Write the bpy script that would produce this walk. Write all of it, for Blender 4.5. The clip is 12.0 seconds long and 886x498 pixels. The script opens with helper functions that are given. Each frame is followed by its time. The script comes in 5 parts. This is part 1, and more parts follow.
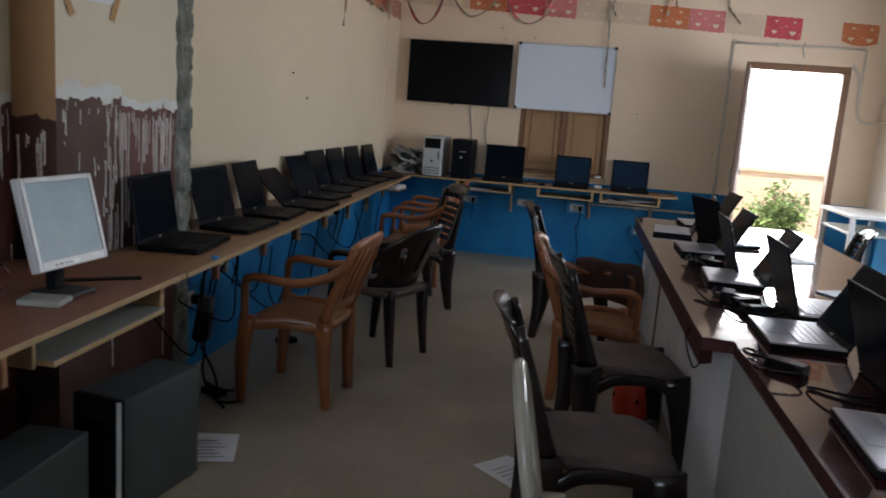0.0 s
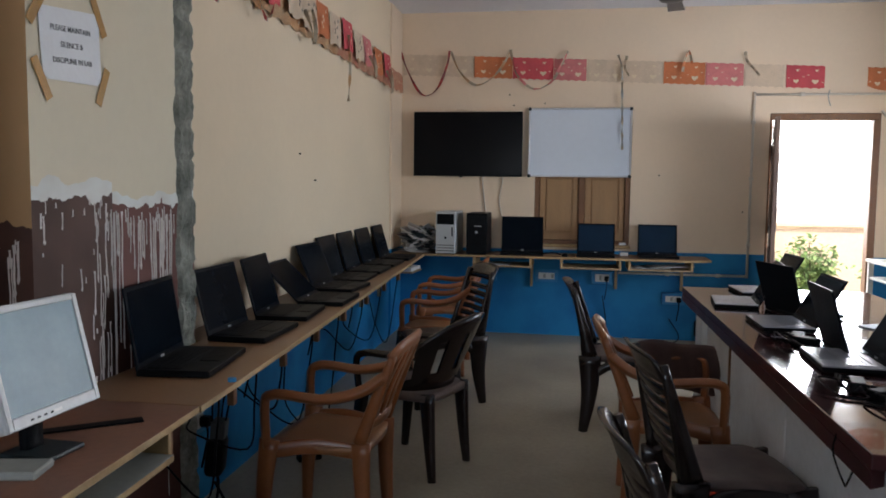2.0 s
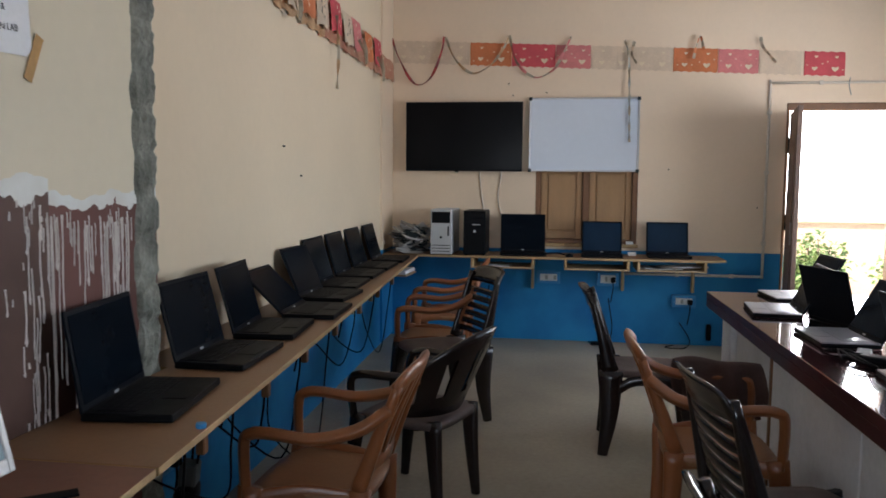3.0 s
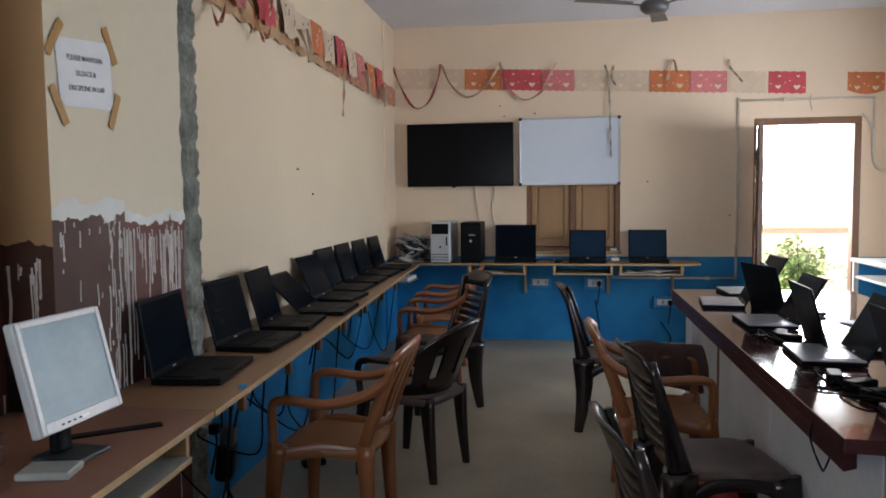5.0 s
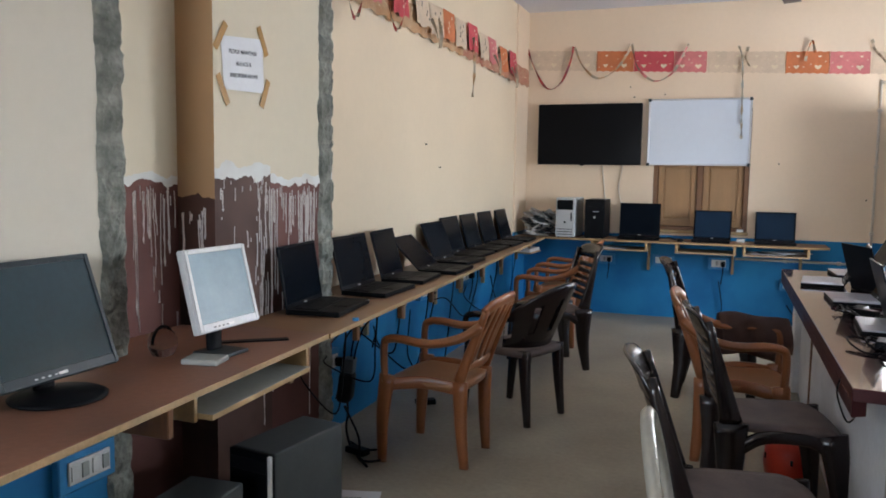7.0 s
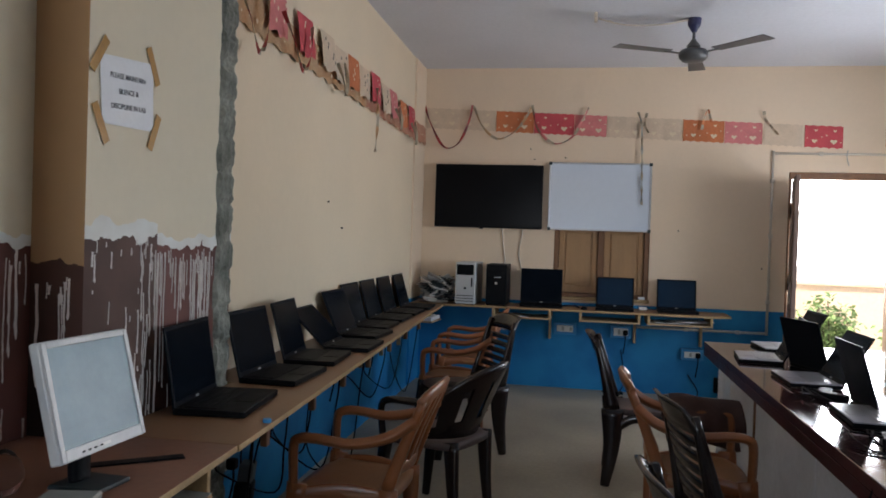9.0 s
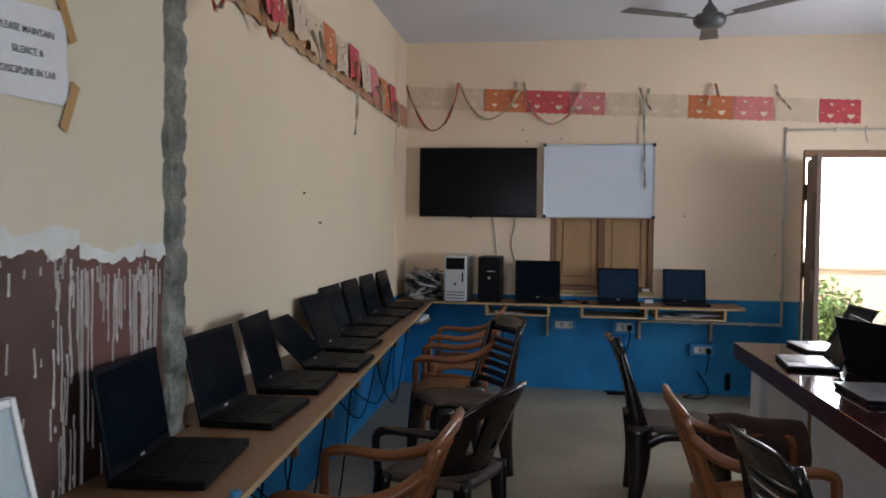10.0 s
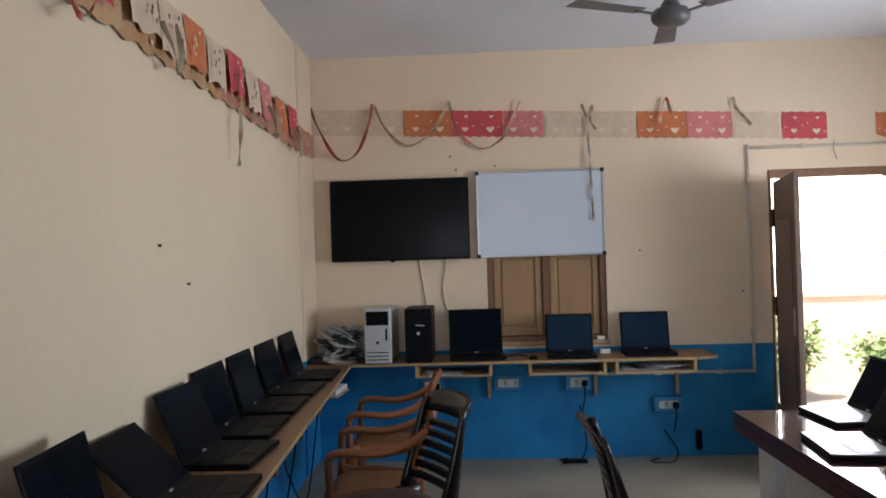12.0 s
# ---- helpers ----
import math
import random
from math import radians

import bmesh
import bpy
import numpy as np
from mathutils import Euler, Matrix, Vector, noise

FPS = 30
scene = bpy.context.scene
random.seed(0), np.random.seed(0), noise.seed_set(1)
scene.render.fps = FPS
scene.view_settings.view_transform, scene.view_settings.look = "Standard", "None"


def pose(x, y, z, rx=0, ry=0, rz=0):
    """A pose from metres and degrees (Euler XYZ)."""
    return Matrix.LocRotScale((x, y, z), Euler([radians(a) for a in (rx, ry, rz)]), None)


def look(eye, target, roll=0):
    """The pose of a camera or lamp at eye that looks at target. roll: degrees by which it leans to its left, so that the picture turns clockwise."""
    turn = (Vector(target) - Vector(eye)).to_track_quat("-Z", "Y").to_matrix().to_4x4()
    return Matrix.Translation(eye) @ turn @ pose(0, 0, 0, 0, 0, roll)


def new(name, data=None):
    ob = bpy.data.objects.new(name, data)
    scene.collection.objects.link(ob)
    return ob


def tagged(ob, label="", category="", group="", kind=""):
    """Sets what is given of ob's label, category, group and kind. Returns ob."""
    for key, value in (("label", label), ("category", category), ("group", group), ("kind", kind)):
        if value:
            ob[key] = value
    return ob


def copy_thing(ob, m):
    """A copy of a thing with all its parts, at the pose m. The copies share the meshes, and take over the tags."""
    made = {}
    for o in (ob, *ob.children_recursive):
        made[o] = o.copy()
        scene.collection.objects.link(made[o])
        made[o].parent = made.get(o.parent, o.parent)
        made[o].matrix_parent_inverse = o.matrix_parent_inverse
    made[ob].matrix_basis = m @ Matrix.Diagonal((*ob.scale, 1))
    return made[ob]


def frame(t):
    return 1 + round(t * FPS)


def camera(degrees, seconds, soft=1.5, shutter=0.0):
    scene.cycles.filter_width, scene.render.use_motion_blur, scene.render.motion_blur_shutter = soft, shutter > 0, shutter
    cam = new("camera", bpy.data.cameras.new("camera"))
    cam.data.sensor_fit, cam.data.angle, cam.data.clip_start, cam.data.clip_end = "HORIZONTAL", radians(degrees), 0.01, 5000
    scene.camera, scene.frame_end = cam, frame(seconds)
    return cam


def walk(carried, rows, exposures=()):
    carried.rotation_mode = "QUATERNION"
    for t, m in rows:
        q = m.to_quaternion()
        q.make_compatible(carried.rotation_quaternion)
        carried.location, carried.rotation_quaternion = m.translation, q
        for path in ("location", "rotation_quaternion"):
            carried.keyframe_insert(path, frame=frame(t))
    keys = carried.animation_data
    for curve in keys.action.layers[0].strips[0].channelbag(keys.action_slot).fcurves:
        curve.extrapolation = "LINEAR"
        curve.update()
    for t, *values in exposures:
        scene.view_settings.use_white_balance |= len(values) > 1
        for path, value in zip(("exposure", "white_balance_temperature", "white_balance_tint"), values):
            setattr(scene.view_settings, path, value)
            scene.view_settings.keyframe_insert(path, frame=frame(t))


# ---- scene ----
cam = camera(59.7, 12.0, soft=1.7, shutter=0.25)
PATH = [
    (0, (0.238, 0.067, 1.403), (-0.096, 2.008, 1.055), 4.3),
    (0.5, (0.239, 0.037, 1.404), (-0.243, 1.959, 1.13), 1.0),
    (1, (0.096, 0.195, 1.404), (-0.23, 2.156, 1.183), 0.9),
    (1.5, (-0.045, 0.347, 1.389), (-0.291, 2.322, 1.191), 0.5),
    (2, (-0.07, 0.541, 1.409), (-0.399, 2.506, 1.244), 0.7),
    (2.5, (-0.117, 0.743, 1.406), (-0.488, 2.705, 1.281), -0.4),
    (3, (-0.243, 1.004, 1.408), (-0.532, 2.976, 1.232), 0.5),
    (3.2, (-0.29, 1.10, 1.405), (-0.55, 3.075, 1.243), 0.6),
    (3.9, (-0.235, 1.03, 1.42), (-0.51, 3.0, 1.26), 0.0),
    (4.8, (-0.082, 0.51, 1.434), (-0.377, 2.482, 1.275), -0.7),
    (5, (-0.057, 0.403, 1.416), (-0.371, 2.373, 1.276), -0.6),
    (5.5, (0.058, 0.185, 1.428), (-0.261, 2.152, 1.257), 0.5),
    (6, (0.27, 0.032, 1.397), (-0.387, 1.913, 1.222), 1.0),
    (6.5, (0.319, 0.004, 1.394), (-0.471, 1.834, 1.229), -0.9),
    (6.7, (0.311, 0.003, 1.384), (-0.446, 1.846, 1.209), -0.4),
    (8.3, (0.055, 0.141, 1.383), (-0.348, 2.091, 1.196), 3.2),
    (8.5, (-0.022, 0.206, 1.393), (-0.36, 2.174, 1.272), 2.3),
    (9, (-0.138, 0.475, 1.393), (-0.5, 2.442, 1.362), 1.9),
    (9.5, (-0.238, 0.793, 1.4), (-0.596, 2.76, 1.374), 2.8),
    (10, (-0.376, 1.075, 1.434), (-0.666, 3.053, 1.368), 0.7),
    (10.5, (-0.405, 1.374, 1.441), (-0.568, 3.364, 1.329), -2.8),
    (11, (-0.383, 1.658, 1.46), (-0.539, 3.65, 1.362), -2.9),
    (11.5, (-0.411, 1.893, 1.479), (-0.546, 3.887, 1.415), -2.2),
    (12, (-0.485, 2.118, 1.506), (-0.578, 4.115, 1.529), -1.7),
]
EXPOSURES = [(0, 1.15), (0.5, 1.25), (1, 1.58), (1.6, 1.35), (2.5, 1.4), (3, 1.6), (5.5, 1.6), (6.5, 2.25), (8.4, 1.38), (9, 1.35), (9.5, 1.45), (10.5, 1.33), (12, 1.58)]
walk(cam, [(t, look(eye, target, roll)) for t, eye, target, roll in PATH], exposures=EXPOSURES)

# ---- light ----
world = bpy.data.worlds.new("world")
scene.world = world
world.use_nodes = True
wn = world.node_tree
sky = wn.nodes.new("ShaderNodeTexSky")
sky.sky_type = "NISHITA"
sky.sun_disc = False
sky.sun_elevation, sky.sun_rotation = radians(58), radians(-70)
wn.links.new(sky.outputs[0], wn.nodes["Background"].inputs[0])
wn.nodes["Background"].inputs[1].default_value = 0.15

sun = new("sun", bpy.data.lights.new("sun", "SUN"))
sun.data.energy, sun.data.angle, sun.data.color = 5.0, radians(0.6), (1.0, 0.95, 0.86)
sun.matrix_world = look((-4.0, -3.0, 8.0), (0, 0, 0))


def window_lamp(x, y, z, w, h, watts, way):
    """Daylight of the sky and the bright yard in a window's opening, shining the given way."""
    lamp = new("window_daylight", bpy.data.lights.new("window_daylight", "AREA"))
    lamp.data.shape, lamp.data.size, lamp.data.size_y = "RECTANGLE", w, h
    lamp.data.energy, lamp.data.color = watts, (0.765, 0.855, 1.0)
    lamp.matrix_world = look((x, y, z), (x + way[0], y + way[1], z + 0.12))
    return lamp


WINS = [(2.75, 4.05), (4.75, 6.65)]
for (wa, wb), watts in zip(WINS, (3.6, 23)):
    window_lamp(2.94, (wa + wb) / 2, 1.5, wb - wa - 0.05, 1.15, watts, (-1, 0))
# Unseen south opening and lamp, added to brighten the back wall and island panels.
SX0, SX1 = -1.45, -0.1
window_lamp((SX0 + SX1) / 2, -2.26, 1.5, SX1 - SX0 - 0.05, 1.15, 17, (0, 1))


# ---- materials ----
def material(name, base, rough=0.6, metal=0.0, vary=0.12, scale=6.0, grain=60.0, bump=0.1, second=None, stain=0.0, coat=0.0, stretch=(1, 1, 1), spec=0.5):
    """Two scales of variation in colour and roughness, with a fine relief."""
    m = bpy.data.materials.new(name)
    m.use_nodes = True
    t = m.node_tree
    n, l = t.nodes, t.links
    b = n["Principled BSDF"]
    co = n.new("ShaderNodeTexCoord")
    mp = n.new("ShaderNodeMapping")
    mp.inputs["Scale"].default_value = stretch
    l.new(co.outputs["Object"], mp.inputs[0])
    big, fine = n.new("ShaderNodeTexNoise"), n.new("ShaderNodeTexNoise")
    for q, s, d in ((big, scale, 5), (fine, grain, 3)):
        q.inputs["Scale"].default_value, q.inputs["Detail"].default_value = s, d
        l.new(mp.outputs[0], q.inputs["Vector"])
    ramp = n.new("ShaderNodeValToRGB")
    ramp.color_ramp.elements[0].position, ramp.color_ramp.elements[1].position = 0.3, 0.7
    two = second or tuple(c * (1 - vary) for c in base)
    ramp.color_ramp.elements[0].color, ramp.color_ramp.elements[1].color = (*two, 1), (*base, 1)
    l.new(big.outputs[0], ramp.inputs[0])
    mix = n.new("ShaderNodeMix")
    mix.data_type, mix.blend_type = "RGBA", "MULTIPLY"
    mix.inputs[0].default_value = 0.8
    fr = n.new("ShaderNodeMapRange")
    fr.inputs[1].default_value, fr.inputs[2].default_value = 0.25, 0.75
    fr.inputs[3].default_value, fr.inputs[4].default_value = 1 - vary, 1.0
    l.new(fine.outputs[0], fr.inputs[0])
    l.new(ramp.outputs[0], mix.inputs[6])
    l.new(fr.outputs[0], mix.inputs[7])
    out = mix.outputs[2]
    if stain:
        blot = n.new("ShaderNodeTexNoise")
        blot.inputs["Scale"].default_value, blot.inputs["Detail"].default_value = scale * 0.35, 8
        l.new(mp.outputs[0], blot.inputs["Vector"])
        br = n.new("ShaderNodeMapRange")
        br.inputs[1].default_value, br.inputs[2].default_value = 0.52, 0.72
        br.inputs[3].default_value, br.inputs[4].default_value = 1.0, 1 - stain
        l.new(blot.outputs[0], br.inputs[0])
        mx = n.new("ShaderNodeMix")
        mx.data_type, mx.blend_type = "RGBA", "MULTIPLY"
        mx.inputs[0].default_value = 1.0
        l.new(out, mx.inputs[6])
        l.new(br.outputs[0], mx.inputs[7])
        out = mx.outputs[2]
    l.new(out, b.inputs["Base Color"])
    rr = n.new("ShaderNodeMapRange")
    rr.inputs[3].default_value, rr.inputs[4].default_value = max(0.03, rough - 0.1), min(1, rough + 0.1)
    l.new(big.outputs[0], rr.inputs[0])
    l.new(rr.outputs[0], b.inputs["Roughness"])
    b.inputs["Metallic"].default_value = metal
    b.inputs["Coat Weight"].default_value = coat
    b.inputs["Specular IOR Level"].default_value = spec
    if bump:
        bp = n.new("ShaderNodeBump")
        bp.inputs["Strength"].default_value, bp.inputs["Distance"].default_value = bump, 0.01
        l.new(fine.outputs[0], bp.inputs["Height"])
        l.new(bp.outputs[0], b.inputs["Normal"])
    return m


def painted_wall(name, top, bottom, level, ragged=0.004, bottom_two=None, white=0.0, rough=0.65):
    """A wall painted in two colours, parting at a height, with an uneven edge and faint blotches."""
    m = material(name, top, rough, vary=0.035, scale=1.1, grain=26, bump=0.012, second=tuple(c * 0.93 for c in top), spec=0.25)
    t = m.node_tree
    n, l = t.nodes, t.links
    b = n["Principled BSDF"]
    upper = b.inputs["Base Color"].links[0].from_socket
    co = n.new("ShaderNodeTexCoord")
    sep = n.new("ShaderNodeSeparateXYZ")
    l.new(co.outputs["Object"], sep.inputs[0])
    nz = n.new("ShaderNodeTexNoise")
    nz.inputs["Scale"].default_value, nz.inputs["Detail"].default_value = 9, 6
    l.new(co.outputs["Object"], nz.inputs["Vector"])

    def edge(z, spread):
        a = n.new("ShaderNodeMath")
        a.operation = "MULTIPLY_ADD"
        a.inputs[1].default_value, a.inputs[2].default_value = spread, z - spread * 0.5
        l.new(nz.outputs[0], a.inputs[0])
        g = n.new("ShaderNodeMath")
        g.operation = "LESS_THAN"
        l.new(sep.outputs[2], g.inputs[0])
        l.new(a.outputs[0], g.inputs[1])
        return g.outputs[0]

    def over(lower, mask, under):
        mx = n.new("ShaderNodeMix")
        mx.data_type = "RGBA"
        l.new(mask, mx.inputs[0])
        l.new(under, mx.inputs[6])
        l.new(lower, mx.inputs[7])
        return mx.outputs[2]

    def blotched(c, c2, s):
        q = n.new("ShaderNodeTexNoise")
        q.inputs["Scale"].default_value, q.inputs["Detail"].default_value = s, 6
        l.new(co.outputs["Object"], q.inputs["Vector"])
        r = n.new("ShaderNodeValToRGB")
        r.color_ramp.elements[0].position, r.color_ramp.elements[1].position = 0.38, 0.66
        r.color_ramp.elements[0].color, r.color_ramp.elements[1].color = (*c, 1), (*c2, 1)
        l.new(q.outputs[0], r.inputs[0])
        return r.outputs[0]

    colour = upper
    if white:
        colour = over(blotched((0.74, 0.76, 0.74), (0.62, 0.6, 0.55), 5), edge(level + white, 0.10), colour)
    colour = over(blotched(bottom, bottom_two or tuple(c * 0.8 for c in bottom), 3.0), edge(level, ragged), colour)
    l.new(colour, b.inputs["Base Color"])
    return m


CREAM = (0.81, 0.645, 0.475)
BLUE, BLUE2 = (0.018, 0.21, 0.44), (0.012, 0.145, 0.35)
M_WALL = painted_wall("cream_and_blue_wall_paint", CREAM, BLUE, 0.815, 0.006, BLUE2)
M_WALLL = painted_wall("cream_wall_paint_blue_below_counter", (0.80, 0.66, 0.48), BLUE, 0.745, 0.006, BLUE2)
M_RIGHT = painted_wall("right_wall_paint", (0.78, 0.70, 0.58), BLUE, 0.815, 0.006, BLUE2)
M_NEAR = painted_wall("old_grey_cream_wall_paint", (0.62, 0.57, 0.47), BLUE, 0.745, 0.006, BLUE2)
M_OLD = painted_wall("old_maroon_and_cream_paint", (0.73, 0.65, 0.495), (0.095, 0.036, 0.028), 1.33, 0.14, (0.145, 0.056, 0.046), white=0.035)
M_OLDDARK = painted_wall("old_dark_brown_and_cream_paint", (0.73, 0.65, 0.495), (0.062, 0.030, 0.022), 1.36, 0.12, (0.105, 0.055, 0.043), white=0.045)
# Brown side paint, darkened further so the colour carries that face's shade.
M_OLDSIDE = painted_wall("old_brown_paint_with_side_shade", (0.44, 0.27, 0.14), (0.085, 0.04, 0.03), 1.28, 0.10, (0.03, 0.02, 0.018))
M_CEMENT = material("broken_grey_cement", (0.37, 0.375, 0.32), 0.95, vary=0.45, scale=11, grain=55, bump=1.0, second=(0.15, 0.155, 0.13), stain=0.4)
M_CEIL = material("ceiling_whitewash", (0.76, 0.76, 0.80), 0.9, vary=0.08, scale=0.9, grain=30, bump=0.08, stain=0.1)
M_FLOOR = material("worn_cement_floor", (0.44, 0.385, 0.285), 0.5, vary=0.22, scale=1.3, grain=38, bump=0.12, second=(0.29, 0.245, 0.175), stain=0.45)
M_DESK = material("brown_laminate_top", (0.27, 0.12, 0.072), 0.40, vary=0.2, scale=3.0, grain=50, bump=0.05, second=(0.18, 0.075, 0.045), stain=0.4)
M_COUNTER = material("tan_laminate_top", (0.28, 0.145, 0.068), 0.45, vary=0.14, scale=3.0, grain=60, bump=0.04, stain=0.25)
M_EDGE = material("raw_board_edge", (0.48, 0.32, 0.155), 0.7, vary=0.25, scale=14, grain=90, bump=0.15)
M_BOARD = material("plywood_shelf", (0.46, 0.32, 0.18), 0.65, vary=0.2, scale=5, grain=70, bump=0.1)
M_TRAY = material("grey_laminate_tray", (0.36, 0.37, 0.34), 0.5, vary=0.15, scale=4, grain=50, bump=0.04, stain=0.2)
M_GRANITE = material("maroon_polished_top", (0.10, 0.022, 0.022), 0.13, vary=0.35, scale=9, grain=120, bump=0.012, second=(0.055, 0.014, 0.016), coat=1.0, spec=0.8)
M_GRANEDGE = material("maroon_table_edge", (0.085, 0.019, 0.02), 0.42, vary=0.35, scale=9, grain=120, bump=0.03, second=(0.05, 0.013, 0.015), spec=0.35)
M_PLASTER = material("white_washed_panel", (0.86, 0.885, 0.93), 0.7, vary=0.12, scale=3, grain=40, bump=0.1, stain=0.2)
M_GREY = material("grey_panel", (0.42, 0.41, 0.39), 0.7, vary=0.15, scale=3, grain=40, bump=0.1, stain=0.2)
M_BROWNSEAT = material("tan_worn_chair_seat", (0.33, 0.145, 0.055), 0.5, vary=0.2, scale=5, grain=90, bump=0.1, stain=0.25)
M_BROWN = material("brown_chair_plastic", (0.29, 0.10, 0.034), 0.32, vary=0.16, scale=5, grain=80, bump=0.05, stain=0.18)
M_DARK = material("dark_chair_plastic", (0.02, 0.011, 0.0095), 0.22, vary=0.3, scale=7, grain=90, bump=0.04)
M_DARKSEAT = material("dusty_dark_chair_seat", (0.15, 0.105, 0.09), 0.6, vary=0.3, scale=7, grain=120, bump=0.15, second=(0.055, 0.033, 0.028))
M_IVORY = material("ivory_chair_plastic", (0.40, 0.37, 0.31), 0.25, vary=0.15, scale=6, grain=80, bump=0.03)
M_BLACK = material("black_plastic", (0.006, 0.0065, 0.008), 0.45, vary=0.3, scale=12, grain=150, bump=0.05, spec=0.08)
M_KEYS = material("dark_keyboard_keys", (0.010, 0.010, 0.012), 0.5, vary=0.3, scale=30, grain=150, bump=0.1, spec=0.1)
M_DECK = material("grey_metal_laptop_deck", (0.58, 0.59, 0.64), 0.32, metal=0.65, vary=0.12, scale=10, grain=120, bump=0.03)
M_LID = material("dark_blue_black_lid", (0.006, 0.008, 0.012), 0.35, vary=0.25, scale=10, grain=120, bump=0.03, spec=0.05)
M_SCREEN = material("dark_screen", (0.005, 0.008, 0.013), 0.18, vary=0.2, scale=6, grain=60, bump=0.0, stain=0.2, spec=0.03)
M_SCREENBLUE = material("dark_blue_screen", (0.010, 0.030, 0.062), 0.2, vary=0.2, scale=6, grain=60, bump=0.0, spec=0.2)
M_TVSCREEN = material("tv_screen", (0.006, 0.006, 0.007), 0.22, vary=0.1, scale=3, grain=40, bump=0.0, spec=0.06)
# Pale blue-grey base colour stands in for the room's reflection on this screen.
M_LCD = material("lcd_panel_with_painted_reflection", (0.215, 0.315, 0.365), 0.4, vary=0.12, scale=5, grain=60, bump=0.0, second=(0.13, 0.205, 0.25), spec=0.35)
M_LCDDARK = material("dark_teal_lcd_panel", (0.010, 0.033, 0.040), 0.18, vary=0.2, scale=4, grain=60, bump=0.0)
M_SILVER = material("silver_grey_plastic", (0.55, 0.56, 0.56), 0.4, vary=0.1, scale=10, grain=90, bump=0.04)
M_SLATE = material("slate_monitor_plastic", (0.03, 0.042, 0.047), 0.4, vary=0.2, scale=10, grain=90, bump=0.04, spec=0.2)
M_STEEL = material("painted_steel_case", (0.075, 0.088, 0.09), 0.5, vary=0.2, scale=8, grain=90, bump=0.04, stain=0.2)
M_WHITEBD = material("whiteboard_enamel", (0.62, 0.68, 0.76), 0.3, vary=0.04, scale=2, grain=20, bump=0.0)
M_ALU = material("aluminium", (0.55, 0.56, 0.58), 0.35, metal=0.9, vary=0.1, scale=20, grain=90, bump=0.03)
M_WOOD = material("varnished_teak", (0.24, 0.105, 0.042), 0.45, vary=0.25, scale=3, grain=30, bump=0.1, stretch=(6, 6, 0.7))
M_SHUTTER = material("tan_painted_shutter", (0.42, 0.24, 0.11), 0.5, vary=0.15, scale=3, grain=30, bump=0.08, stretch=(5, 5, 0.7))
M_DOORWOOD = material("dark_door_leaf_wood", (0.23, 0.145, 0.11), 0.5, vary=0.25, scale=3, grain=30, bump=0.1, stretch=(6, 6, 0.7))
M_PAPER = material("white_paper", (0.80, 0.81, 0.83), 0.8, vary=0.06, scale=8, grain=60, bump=0.05)
M_OLDPAPER = material("grey_old_paper", (0.52, 0.49, 0.46), 0.85, vary=0.25, scale=9, grain=60, bump=0.1)
M_TAPE = material("brown_packing_tape", (0.50, 0.26, 0.055), 0.35, vary=0.2, scale=20, grain=90, bump=0.05)
M_INK = material("black_ink", (0.07, 0.07, 0.08), 0.8, vary=0.1, bump=0)
M_PVC = material("white_pvc_conduit", (0.70, 0.62, 0.52), 0.5, vary=0.12, scale=12, grain=60, bump=0.03)
M_BOXBLUE = material("blue_painted_socket_box", (0.025, 0.24, 0.52), 0.5, vary=0.15, scale=10, grain=60, bump=0.05)
M_SWITCH = material("white_switch_plate", (0.70, 0.69, 0.66), 0.4, vary=0.08, scale=20, grain=90, bump=0.02)
M_FAN = material("grey_fan_enamel", (0.11, 0.108, 0.108), 0.4, vary=0.2, scale=8, grain=60, bump=0.04)
M_FANBLUE = material("dark_blue_cup", (0.02, 0.025, 0.09), 0.4, vary=0.1, bump=0.02)
M_CREPE_O = material("orange_crepe_paper", (0.68, 0.215, 0.085), 0.85, vary=0.2, scale=9, grain=80, bump=0.25)
M_CREPE_R = material("red_crepe_paper", (0.68, 0.10, 0.115), 0.85, vary=0.2, scale=9, grain=80, bump=0.25)
M_CREPE_P = material("pink_crepe_paper", (0.74, 0.24, 0.23), 0.85, vary=0.2, scale=9, grain=80, bump=0.25)
M_CREPE_C = material("faded_cream_crepe_paper", (0.74, 0.575, 0.415), 0.85, vary=0.14, scale=9, grain=80, bump=0.25)
M_CREPE_B = material("faded_brown_crepe_paper", (0.52, 0.27, 0.12), 0.85, vary=0.3, scale=7, grain=80, bump=0.25, second=(0.6, 0.42, 0.25))
M_CREPE_RB = material("faded_red_brown_crepe_paper", (0.50, 0.19, 0.12), 0.85, vary=0.3, scale=7, grain=80, bump=0.25, second=(0.55, 0.32, 0.2))
M_CUT = material("pale_paper_cutout", (0.80, 0.66, 0.46), 0.85, vary=0.1, scale=9, grain=80, bump=0.1)
M_RIB_R = material("red_ribbon", (0.42, 0.035, 0.03), 0.5, vary=0.2, scale=20, grain=80, bump=0.1)
M_RIB_R2 = material("dark_red_ribbon", (0.22, 0.03, 0.03), 0.5, vary=0.2, scale=20, grain=80, bump=0.1)
M_RIB_G = material("faded_grey_ribbon", (0.50, 0.41, 0.29), 0.6, vary=0.3, scale=20, grain=80, bump=0.1)
M_CLOTH = material("dark_brown_cloth", (0.17, 0.10, 0.085), 0.9, vary=0.3, scale=10, grain=200, bump=0.4)
M_RED = material("red_plastic", (0.62, 0.045, 0.02), 0.35, vary=0.1, scale=8, grain=80, bump=0.03)
M_GLASS = bpy.data.materials.new("clear_plastic")
M_GLASS.use_nodes = True
